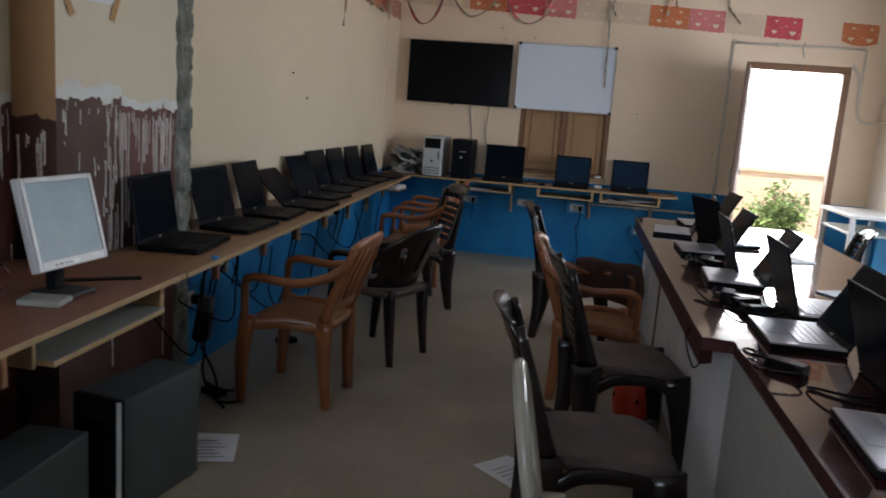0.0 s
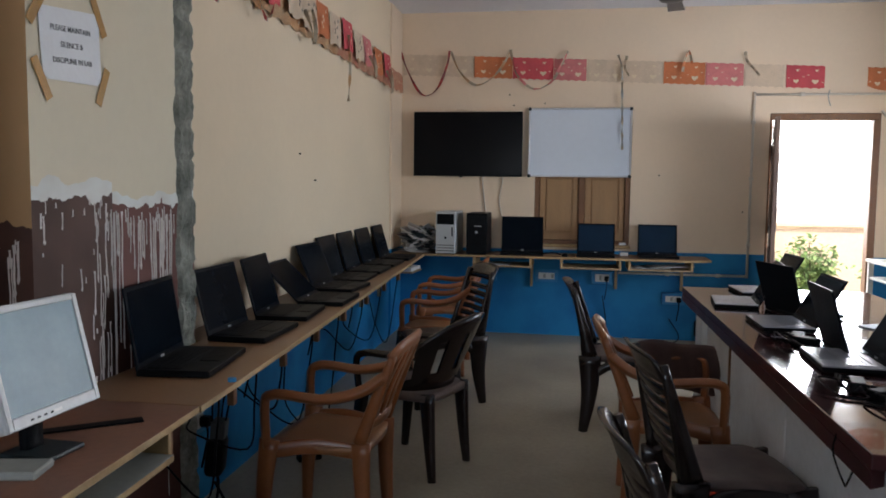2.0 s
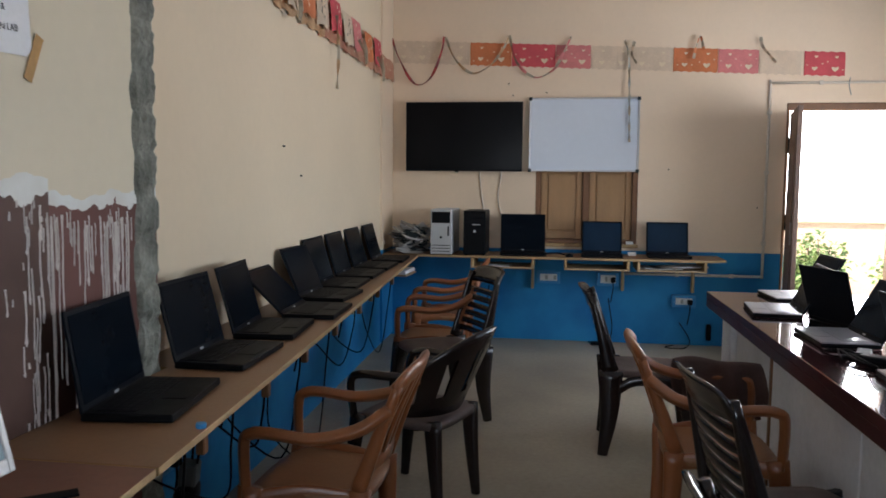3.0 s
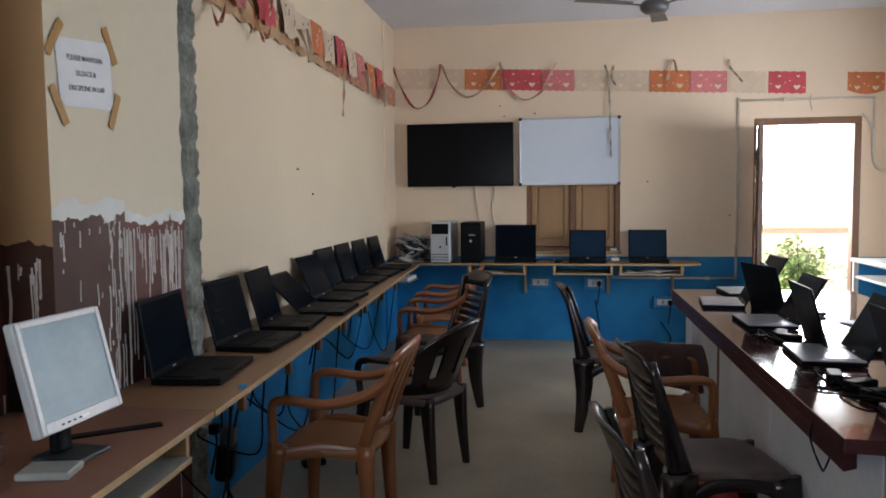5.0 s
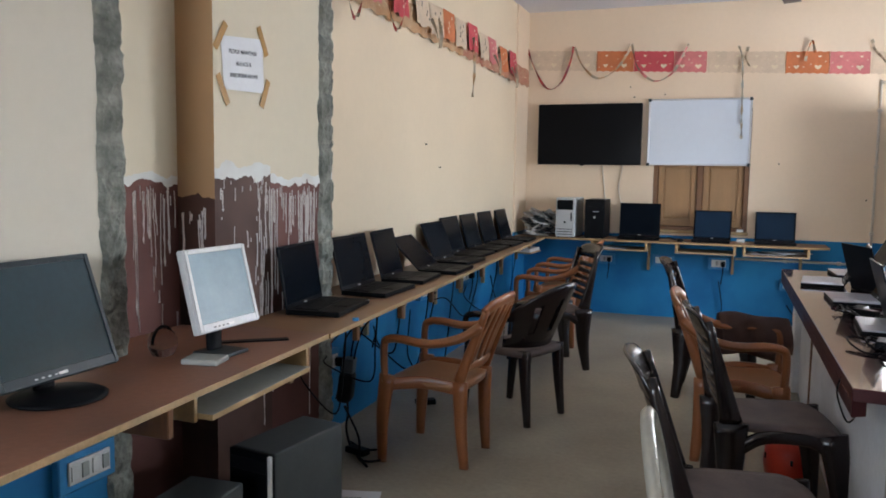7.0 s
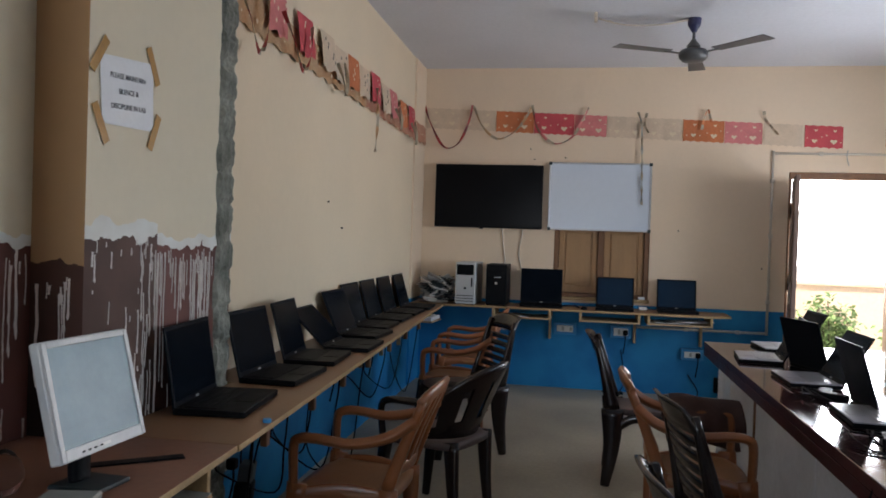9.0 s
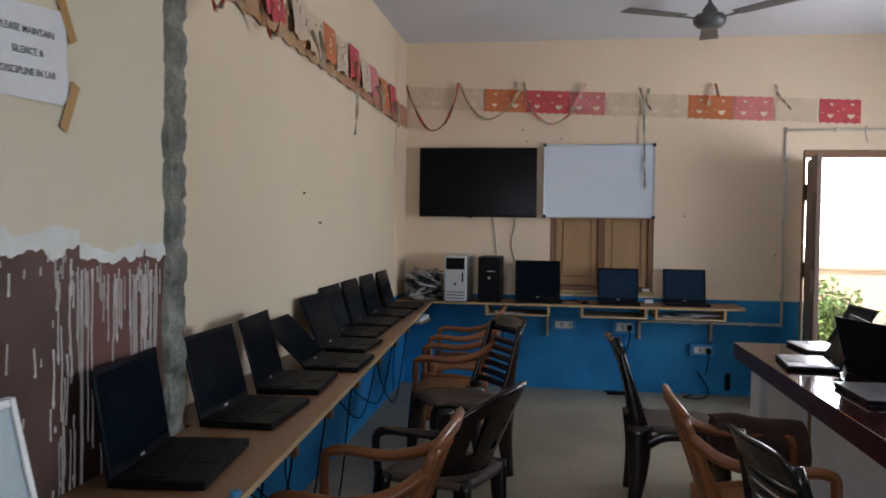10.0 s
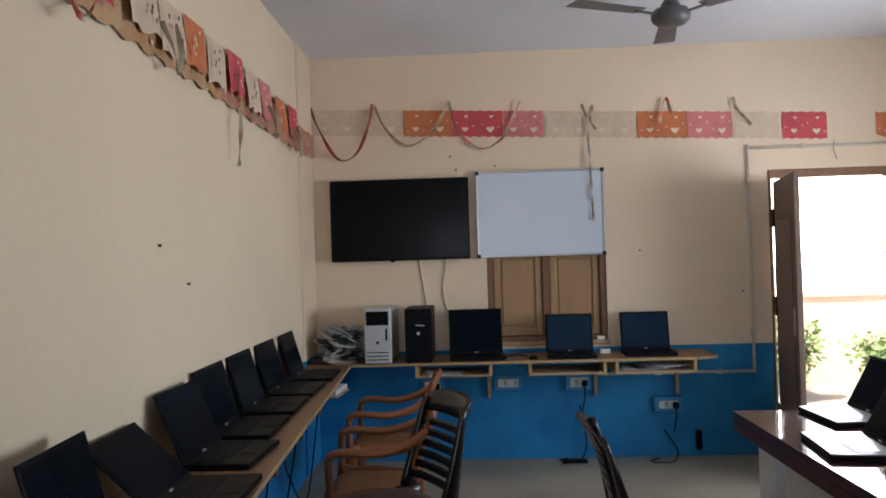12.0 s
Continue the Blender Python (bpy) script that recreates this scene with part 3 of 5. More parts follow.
tray = plank("keyboard_tray", [(-1.48, 1.80), (-1.07, 1.80), (-1.10, 2.40), (-1.48, 2.40)], 0.685, 0.018, M_TRAY, desk)
for y in (1.79, 2.415):
    part("tray_runner", boxed(-1.40, -1.12, y - 0.008, y + 0.008, 0.66, TOP - 0.021, 0.002), M_EDGE, desk)

counter = thing("wall_counter", "long tan laminate counter along the wall with raw edge", "counter")
plank("countertop", [(wall_left_x(3.39) + 0.003, 3.39), (-1.512, 3.375), (-1.512, 3.2), (-1.526, 3.19), (-1.526, 2.528), (desk_front_x(2.528), 2.528), (desk_front_x(7.425), 7.425), (wall_left_x(7.425) + 0.02, 7.425)], TOP - 0.004, 0.02, M_COUNTER, counter)
for y in (2.9, 3.45, 3.95, 4.5, 5.1, 5.7, 6.3, 6.9):
    x = desk_front_x(y)
    bm = boxed(-1.505 if y < 3.4 else wall_left_x(y) + 0.02, x - 0.03, y - 0.014, y + 0.014, TOP - 0.05, TOP - 0.025, 0.003)
    box(bm, wall_left_x(y) + 0.02 if y > 3.3 else -1.51, wall_left_x(y) + 0.05 if y > 3.3 else -1.48, y - 0.014, y + 0.014, TOP - 0.33, TOP - 0.05, 0.003)
    part("bracket", bm, M_BOARD, counter)
    part("bracket_end", boxed(x - 0.07, x - 0.045, y - 0.014, y + 0.014, TOP - 0.11, TOP - 0.025, 0.003), M_WOOD, counter)

back = thing("back_counter", "plywood counter with open shelves under its edge", "counter")
plank("countertop", [(wall_left_x(7.44) + 0.022, 7.43), (0.98, 7.43), (1.13, 7.50), (1.13, YB - 0.004), (wall_left_x(YB) + 0.024, YB - 0.004)], TOP, 0.02, M_COUNTER, back)
for x0, x1 in ((-0.95, -0.42), (-0.17, 0.36), (0.42, 0.97)):
    sh = part("shelf_box", boxed(x0, x1, 7.44, 7.82, TOP - 0.105, TOP - 0.09, 0.002), M_BOARD, back)
    for x in (x0, x1 - 0.022):
        part("divider", boxed(x, x + 0.022, 7.437, 7.82, TOP - 0.09, TOP - 0.021, 0.002), M_EDGE, sh)
for x in (-0.44, 0.34, 0.93):
    part("bracket", boxed(x - 0.012, x + 0.012, YB - 0.05, YB - 0.004, TOP - 0.32, TOP - 0.106, 0.003), M_BOARD, back)

# island
island = thing("island_table", "long masonry table with polished maroon top and white sides", "table")
def stone_slab(name, poly, z0, z1):
    """A polished top with duller, sawn edges."""
    bm = slab(bmesh.new(), poly, z0, z1, 0.004)
    bm.normal_update()
    for f in bm.faces:
        f.material_index = 0 if f.normal.z > 0.9 else 1
    return part(name, bm, [M_GRANITE, M_GRANEDGE], island)


stone_slab("tabletop", [(0.64, 5.68), (0.655, 2.5), (0.755, 2.5), (0.775, -0.2), (1.75, -0.2), (1.75, 5.68)], 0.735, 0.775)
stone_slab("apron", [(0.641, 5.679), (0.656, 2.502), (0.70, 2.53), (0.69, 5.64)], 0.685, 0.7345)
stone_slab("apron", [(0.69, 5.6395), (1.749, 5.6395), (1.749, 5.679), (0.645, 5.679)], 0.685, 0.7345)
for y0, y1 in ((3.64, 4.69), (2.52, 3.63), (4.715, 5.5)):
    part("side_panel", boxed(0.76, 0.80, y0, y1, 0.0, 0.734, 0.004), M_PLASTER, island)
part("end_block", boxed(0.72, 1.42, 5.40, 5.60, 0.0, 0.684, 0.006), M_PLASTER, island)
part("near_panel", boxed(0.757, 0.80, -0.2, 2.51, 0.0, 0.734, 0.004), M_GREY, island, "grey panel, darker than the other sides")
part("far_side_panel", boxed(1.38, 1.42, -0.2, 5.40, 0.0, 0.734, 0.004), M_PLASTER, island)
part("seam_strip", boxed(0.752, 0.764, 4.69, 4.715, 0.0, 0.70, 0.002), M_WOOD, island)

side = thing("side_table", "small white table with a shelf against the wall", "table")
part("tabletop", boxed(2.40, 2.87, 6.75, 7.60, 0.80, 0.83, 0.006), M_SWITCH, side)
for x, y in ((2.43, 6.79), (2.84, 6.79), (2.43, 7.56), (2.84, 7.56)):
    part("leg", boxed(x - 0.02, x + 0.02, y - 0.02, y + 0.02, 0, 0.799, 0.003), M_SWITCH, side)
part("shelf", boxed(2.42, 2.86, 6.78, 7.57, 0.66, 0.68, 0.003), M_SWITCH, side)


# ---- chairs: front towards +y ----
def seat_slab(bm, w0, w1, d, z, thick, dish=0.012, n=10):
    """A dished seat, wider in front, with a rolled edge."""
    grid = []
    for i in range(n + 1):
        v = -1 + 2 * i / n
        row = []
        for j in range(n + 1):
            u = -1 + 2 * j / n
            k = 1 - 0.10 * (abs(u) * abs(v)) ** 3
            w = (w0 + (w1 - w0) * (v + 1) / 2) / 2
            e = max(abs(u), abs(v))
            zz = z - dish * (1 - e * e) - (0.02 * max(0, v - 0.7) / 0.3 if v > 0.7 else 0) - (0.008 if e > 0.99 else 0)
            row.append(bm.verts.new((u * w * k, v * d / 2 * k, zz)))
        grid.append(row)
    for i in range(n):
        for j in range(n):
            bm.faces.new((grid[i][j], grid[i][j + 1], grid[i + 1][j + 1], grid[i + 1][j]))
    rim = grid[0] + [r[-1] for r in grid[1:]] + grid[-1][-2::-1] + [r[0] for r in grid[-2:0:-1]]
    low = [bm.verts.new((v.co.x * 0.985, v.co.y * 0.985, z - thick)) for v in rim]
    for k in range(len(rim)):
        q = (k + 1) % len(rim)
        bm.faces.new((rim[k], rim[q], low[q], low[k]))
    bm.faces.new(low)
    return bm


def slat_chair(name, label, mat, seat_mat, m, group, top=0.86):
    """An armless moulded chair: tall back with cross slots, broad side posts, arched sides."""
    c = thing(name, label, "chair", m, group)
    part("seat", seat_slab(bmesh.new(), 0.39, 0.43, 0.42, 0.445, 0.035), seat_mat, c, smooth=True)
    for s in (-1, 1):
        part("back_leg", sweep(bmesh.new(), [(s * 0.20, -0.235, 0), (s * 0.195, -0.205, 0.22), (s * 0.19, -0.205, 0.44)], (0.03, 0.035), (0.05, 0.13), rnd=0.3), mat, c, smooth=True)
        part("back_post", sweep(bmesh.new(), [(s * 0.19, -0.205, 0.44), (s * 0.19, -0.245, 0.60), (s * 0.178, -0.305, top - 0.045)], (0.032, 0.024), (0.085, 0.028), rnd=0.3), mat, c, smooth=True)
        part("front_leg", sweep(bmesh.new(), [(s * 0.205, 0.215, 0), (s * 0.20, 0.195, 0.22), (s * 0.195, 0.16, 0.42)], (0.032, 0.035), (0.045, 0.11), rnd=0.3), mat, c, smooth=True)
        part("side_arch", sweep(bmesh.new(), [(s * 0.195, -0.17, 0.345), (s * 0.197, -0.08, 0.395), (s * 0.197, 0.08, 0.395), (s * 0.195, 0.165, 0.345)], 0.026, 0.05, rnd=0.3), mat, c, smooth=True)
    for z in (0.50, 0.548, 0.596, 0.644, 0.692, 0.74):
        y = -0.205 - 0.105 * (z - 0.44) / (top - 0.49)
        part("slat", sweep(bmesh.new(), [(-0.18, y, z), (-0.09, y - 0.02, z), (0.09, y - 0.02, z), (0.18, y, z)], 0.036, 0.012, side=(0, -0.2, 1), rnd=0.3, n=3), mat, c, smooth=True)
    bm = bmesh.new()
    rows = []
    for v, z in ((0, top - 0.105), (0.35, top - 0.07), (0.7, top - 0.03), (1, top - 0.006)):
        half = 0.192 - 0.018 * v * v
        y = -0.205 - 0.105 * (z - 0.44) / (top - 0.49) - 0.022 * v * v
        rows.append([(half * u, y - 0.030 * (1 - u * u), z - 0.018 * v * u ** 4) for u in [k / 6 - 1 for k in range(13)]])
    faces = []
    for off in (-0.008, 0.008):
        faces.append([[bm.verts.new((x, y + off, z)) for x, y, z in row] for row in rows])
    for g in faces:
        for a, b in zip(g, g[1:]):
            for k in range(12):
                bm.faces.new((a[k], a[k + 1], b[k + 1], b[k]))
    for a, b in ((faces[0][0], faces[1][0]), (faces[0][-1], faces[1][-1]), ([q[0] for q in faces[0]], [q[0] for q in faces[1]]), ([q[-1] for q in faces[0]], [q[-1] for q in faces[1]])):
        for k in range(len(a) - 1):
            bm.faces.new((a[k], a[k + 1], b[k + 1], b[k]))
    part("top_rail", bm, mat, c, smooth=True)
    return c


def arm_chair(name, label, mat, seat_mat, m, group, top=0.80):
    """A moulded armchair: arms run from the back rail to the front legs, upright slats in the back."""
    c = thing(name, label, "chair", m, group)
    part("seat", seat_slab(bmesh.new(), 0.38, 0.46, 0.42, 0.415, 0.04), seat_mat, c, smooth=True)
    for s in (-1, 1):
        part("back_leg", sweep(bmesh.new(), [(s * 0.155, -0.20, 0), (s * 0.165, -0.185, 0.2), (s * 0.175, -0.18, 0.42)], (0.03, 0.035), (0.045, 0.075), rnd=0.3), mat, c, smooth=True)
        part("front_leg", sweep(bmesh.new(), [(s * 0.225, 0.195, 0), (s * 0.235, 0.19, 0.22), (s * 0.235, 0.165, 0.43)], (0.03, 0.035), (0.045, 0.08), rnd=0.3), mat, c, smooth=True)
        part("arm", sweep(bmesh.new(), [(s * 0.195, -0.285, 0.695), (s * 0.23, -0.19, 0.635), (s * 0.245, -0.05, 0.602), (s * 0.248, 0.09, 0.612), (s * 0.246, 0.155, 0.606), (s * 0.24, 0.182, 0.57), (s * 0.235, 0.18, 0.40)], 0.042, (0.045, 0.035), rnd=0.45), mat, c, smooth=True)
        part("back_post", sweep(bmesh.new(), [(s * 0.175, -0.175, 0.42), (s * 0.185, -0.235, 0.58), (s * 0.19, -0.31, top - 0.03)], (0.03, 0.03), (0.055, 0.03), rnd=0.3), mat, c, smooth=True)
        part("side_skirt", sweep(bmesh.new(), [(s * 0.172, -0.17, 0.385), (s * 0.20, 0.0, 0.405), (s * 0.235, 0.165, 0.385)], 0.02, 0.06, rnd=0.3), mat, c, smooth=True)
    part("top_rail", sweep(bmesh.new(), [(-0.195, -0.30, top - 0.045), (-0.14, -0.325, top - 0.012), (0, -0.34, top), (0.14, -0.325, top - 0.012), (0.195, -0.30, top - 0.045)], 0.06, 0.026, side=(0, -0.3, 1), rnd=0.4), mat, c, smooth=True)
    part("lower_rail", sweep(bmesh.new(), [(-0.17, -0.20, 0.49), (0, -0.225, 0.49), (0.17, -0.20, 0.49)], 0.05, 0.02, side=(0, 0, 1), rnd=0.4), mat, c, smooth=True)
    for x in (-0.115, -0.04, 0.04, 0.115):
        b = -0.222 if abs(x) < 0.1 else -0.214
        part("back_slat", sweep(bmesh.new(), [(x * 0.9, b, 0.505), (x, b - 0.045, 0.63), (x, -0.335 + abs(x) * 0.05, top - 0.02)], 0.056, 0.014, rnd=0.4, n=3), mat, c, smooth=True)
    return c


def tub_chair(name, label, mat, seat_mat, m, group):
    """A dark armchair whose rounded back shell runs down into the arms."""
    c = thing(name, label, "chair", m, group)
    part("seat", seat_slab(bmesh.new(), 0.40, 0.46, 0.43, 0.425, 0.04), seat_mat, c, smooth=True)
    bm = bmesh.new()
    rows, cols = 8, 14
    grid = []
    for i in range(rows + 1):
        v = i / rows
        row = []
        for j in range(cols + 1):
            a = math.pi * (0.10 + 0.80 * j / cols)
            rr = 0.20 + 0.045 * v
            h = 0.335 * (math.sin(a) ** 0.7)
            row.append((math.cos(a) * rr * 1.02, 0.02 - math.sin(a) * (rr + 0.115 * v), 0.43 + (0.04 + h) * v))
        grid.append(row)
    inner = [[bm.verts.new(p) for p in r] for r in grid]
    outer = [[bm.verts.new((p[0] * 1.06, (p[1] - 0.02) * 1.06 + 0.02, p[2])) for p in r] for r in grid]
    for g in (inner, outer):
        for i in range(rows):
            for j in range(cols):
                if 2 <= i <= 5 and j % 3 == 1:
                    continue
                bm.faces.new((g[i][j], g[i][j + 1], g[i + 1][j + 1], g[i + 1][j]))
    for j in range(cols):
        bm.faces.new((inner[-1][j], inner[-1][j + 1], outer[-1][j + 1], outer[-1][j]))
        bm.faces.new((inner[0][j], inner[0][j + 1], outer[0][j + 1], outer[0][j]))
    for j in (0, cols):
        for i in range(rows):
            bm.faces.new((inner[i][j], inner[i + 1][j], outer[i + 1][j], outer[i][j]))
    part("backrest", bm, mat, c, smooth=True)
    for s in (-1, 1):
        part("arm", sweep(bmesh.new(), [(s * 0.20, -0.12, 0.60), (s * 0.245, 0.02, 0.605), (s * 0.25, 0.13, 0.60), (s * 0.245, 0.185, 0.56), (s * 0.23, 0.18, 0.41)], 0.04, 0.035, rnd=0.45), mat, c, smooth=True)
        part("front_leg", sweep(bmesh.new(), [(s * 0.225, 0.20, 0), (s * 0.23, 0.185, 0.22), (s * 0.225, 0.16, 0.42)], (0.03, 0.035), (0.04, 0.075), rnd=0.3), mat, c, smooth=True)
        part("back_leg", sweep(bmesh.new(), [(s * 0.175, -0.205, 0), (s * 0.17, -0.185, 0.2), (s * 0.17, -0.17, 0.42)], (0.028, 0.035), (0.04, 0.08), rnd=0.3), mat, c, smooth=True)
    return c


L, R = "chairs along the wall counter", "chairs beside the island table"
arm_chair("plastic_armchair", "brown plastic armchair drawn up to the wall counter", M_BROWN, M_BROWNSEAT, pose(-1.02, 3.51, 0, 0, 0, 88), L)
tub_chair("plastic_armchair", "dark brown plastic armchair with rounded shell back", M_DARK, M_DARKSEAT, pose(-0.83, 4.28, 0, 0, 0, 70), L)
arm_chair("plastic_armchair", "worn orange-brown plastic armchair by the wall counter", M_BROWN, M_BROWNSEAT, pose(-1.045, 5.94, 0, 0, 0, 93), L)
arm_chair("plastic_armchair", "worn orange-brown plastic armchair by the wall counter", M_BROWN, M_BROWNSEAT, pose(-1.09, 6.82, 0, 0, 0, 91), L)
slat_chair("plastic_chair", "dark plastic armless chair with slotted tall back", M_DARK, M_DARKSEAT, pose(-0.924, 5.49, 0, 0, 0, 122), L, 0.895)
slat_chair("plastic_chair", "dark maroon plastic chair with slotted tall back", M_DARK, M_DARKSEAT, pose(0.26, 5.17, 0, 0, 0, -92), R, 0.87)
arm_chair("plastic_armchair", "brown plastic armchair with a dark cloth over its arm", M_BROWN, M_BROWNSEAT, pose(0.385, 4.04, 0, 0, 0, -90), R, 0.80)
slat_chair("plastic_chair", "dark plastic chair with slotted back facing the island", M_DARK, M_DARKSEAT, pose(0.505, 3.34, 0, 0, 0, -80), R, 0.875)
slat_chair("plastic_chair", "dark plastic chair with a shiny worn top rail", M_DARK, M_DARKSEAT, pose(0.385, 2.42, 0, 0, 0, -82), R, 0.865)
slat_chair("plastic_chair", "dark plastic chair across the island table", M_DARK, M_DARKSEAT, pose(1.73, 5.40, 0, 0, 0, 80), R, 0.87)
slat_chair("plastic_chair", "dark plastic chair across the island table", M_DARK, M_DARKSEAT, pose(1.77, 4.50, 0, 0, 0, 88), R, 0.87)


def oval_chair(m):
    c = thing("plastic_chair", "ivory plastic chair with an oval patterned back", "chair", m, R)
    part("seat", seat_slab(bmesh.new(), 0.39, 0.43, 0.42, 0.445, 0.035), M_DARKSEAT, c, smooth=True)
    pts = [(0.19 * math.cos(a), -0.235 - 0.045 * (1 + math.sin(a)), 0.645 + 0.225 * math.sin(a)) for a in [k * math.pi / 8 for k in range(17)]]
    part("oval_frame", sweep(bmesh.new(), pts, 0.03, 0.022, side=(0, 1, 0), rnd=0.45, n=3), M_IVORY, c, smooth=True)
    for x in (-0.1, -0.035, 0.035, 0.1):
        h = 0.19 * math.sqrt(1 - (x / 0.19) ** 2) + 0.01
        part("back_slat", sweep(bmesh.new(), [(x, -0.24, 0.645 - h), (x * 0.6, -0.285, 0.645), (x, -0.325, 0.645 + h)], 0.028, 0.012, rnd=0.4), M_IVORY, c, smooth=True)
    for s in (-1, 1):
        part("back_leg", sweep(bmesh.new(), [(s * 0.20, -0.235, 0), (s * 0.19, -0.21, 0.25), (s * 0.15, -0.22, 0.50)], (0.03, 0.03), (0.05, 0.08), rnd=0.3), M_IVORY, c, smooth=True)
        part("front_leg", sweep(bmesh.new(), [(s * 0.205, 0.215, 0), (s * 0.20, 0.195, 0.22), (s * 0.195, 0.16, 0.42)], (0.032, 0.035), (0.045, 0.10), rnd=0.3), M_IVORY, c, smooth=True)
    return c


oval_chair(pose(0.47, 1.72, 0, 0, 0, -86))

# cloth over the arm of the brown chair
bm = bmesh.new()
rows, cols = 16, 18
grid = []
for i in range(rows + 1):
    v = i / rows
    row = []
    for j in range(cols + 1):
        u = j / cols
        s = (v - 0.45) * 0.46
        y = 4.292 + 0.028 * math.tanh(s * 40) + 0.02 * (abs(s) > 0.03) * math.copysign(abs(s), s) * 0.4
        z = 0.674 - max(0, abs(s) - 0.02) + 0.008 * math.sin(u * 9) * (1 - min(1, abs(s) * 12))
        f = 0.012 * math.sin(u * 17 + v * 2) * min(1, abs(s) * 10)
        x = 0.27 + 0.34 * u + 0.02 * math.sin(v * 6 + 1)
        row.append(bm.verts.new((x, y + f, z + 0.02 * math.sin(u * 5) * v)))
    grid.append(row)
for i in range(rows):
    for j in range(cols):
        bm.faces.new((grid[i][j], grid[i][j + 1], grid[i + 1][j + 1], grid[i + 1][j]))
r = bmesh.ops.solidify(bm, geom=bm.faces[:], thickness=0.006)
tagged(part("draped_cloth", bm, M_CLOTH, smooth=True), "dark brown cloth hanging over the armchair's arm", "cloth")


# ---- computers ----
def laptop(label, m, group, opened=105, w=0.38, d=0.24, hh=0.270, deck=None, panel=None):
    """A laptop, hinge at the back (-y), front towards +y."""
    t = thing("laptop", label, "laptop", m, group)
    b = part("base", boxed(-w / 2, w / 2, -d / 2, d / 2, 0.002, 0.019 if deck else 0.024, 0.004, seg=2), M_BLACK, t)
    if deck:
        part("palm_rest", boxed(-w / 2 + 0.003, w / 2 - 0.003, -d / 2 + 0.003, d / 2 - 0.003, 0.0185, 0.0240, 0.001), deck, b)
    part("keyboard", boxed(-w / 2 + 0.02, w / 2 - 0.02, -d / 2 + 0.03, 0.02, 0.0235, 0.0262, 0.001), deck or M_KEYS, b)
    bm = bmesh.new()
    for r in range(5):
        for c in range(13):
            x0, y0 = -w / 2 + 0.024 + c * (w - 0.048) / 13, -d / 2 + 0.034 + r * 0.0215
            box(bm, x0 + 0.001, x0 + (w - 0.048) / 13 - 0.0015, y0, y0 + 0.0185, 0.0262, 0.0280)
    part("keys", bm, deck or M_KEYS, b)
    part("touchpad", boxed(-0.05, 0.045, 0.035, d / 2 - 0.018, 0.0238, 0.0256, 0.0005), deck or M_BLACK, b)
    lid = part("lid", boxed(-w / 2, w / 2, -0.009, 0.0, 0.0, hh, 0.003, seg=2), M_LID, t)
    lid.matrix_local = pose(0, -d / 2 + 0.008, 0.02, opened - 90, 0, 0)
    part("screen", boxed(-w / 2 + 0.014, w / 2 - 0.014, -0.0005, 0.0016, 0.022, hh - 0.014), panel or M_SCREEN, lid)
    part("logo", boxed(-0.012, 0.012, -0.0005, 0.002, 0.007, 0.014), M_SILVER, lid, "small pale maker's mark")
    part("hinge_bar", tube(bmesh.new(), [(-w / 2 + 0.03, 0, 0), (w / 2 - 0.03, 0, 0)], 0.007), M_BLACK, lid)
    return t


G1, G2, G3 = "laptops on the wall counter", "laptops on the island table", "laptops on the back counter"
black = "open black laptop, screen off, on the wall counter"
CT = TOP - 0.004
laptop(black, pose(-1.345, 2.99, CT, 0, 0, -83.5), G1, 99, w=0.385)
laptop(black, pose(-1.362, 3.545, CT, 0, 0, -90), G1, 104, w=0.38)
laptop(black, pose(-1.385, 4.03, CT, 0, 0, -85), G1, 105, w=0.37)
laptop("open black laptop leaning far back against the wall", pose(-1.345, 4.49, CT, 0, 0, -88), G1, 136, w=0.37)
laptop(black, pose(-1.425, 4.98, CT, 0, 0, -92), G1, 113, w=0.37)
second = laptop(black, pose(-1.49, 5.44, CT, 0, 0, -88), G1, 106, w=0.41, hh=0.275)
for y, rz, dx in ((5.93, -88, 0.192), (6.41, -89, 0.19), (6.92, -87, 0.195)):
    copy_thing(second, pose(wall_left_x(y) + dx, y, CT, 0, 0, rz))

isl = laptop("open dark laptop with grey deck on the maroon island table", pose(0.82, 4.97, 0.775, 0, 0, 84), G2, 119, w=0.34, d=0.225, hh=0.25, deck=M_DECK)
for y, x, rz in ((5.48, 1.035, 93), (4.30, 0.89, 91), (3.53, 0.92, 87), (2.62, 0.955, 90), (1.74, 0.965, 88)):
    copy_thing(isl, pose(x, y, 0.775, 0, 0, rz))
turned = laptop("dark laptop with its lid's back to the aisle", pose(1.105, 4.70, 0.775, 0, 0, -72), G2, 106, w=0.33, d=0.225, hh=0.25, deck=M_DECK)
for y, x, rz in ((3.75, 1.07, -91), (3.04, 1.14, -90), (2.17, 1.17, -89)):
    copy_thing(turned, pose(x, y, 0.775, 0, 0, rz))

laptop("large old black laptop standing open on the back counter", pose(-0.52, 7.60, TOP, 0, 0, 183), G3, 100, w=0.385, d=0.27, hh=0.325)
laptop("dark blue-black laptop open on the back counter", pose(0.14, 7.58, TOP, 0, 0, 178), G3, 103, w=0.335, hh=0.275, panel=M_SCREENBLUE)
laptop("dark blue laptop open on the back counter", pose(0.69, 7.62, TOP, 0, 0, 179), G3, 103, w=0.345, hh=0.275, panel=M_SCREENBLUE)


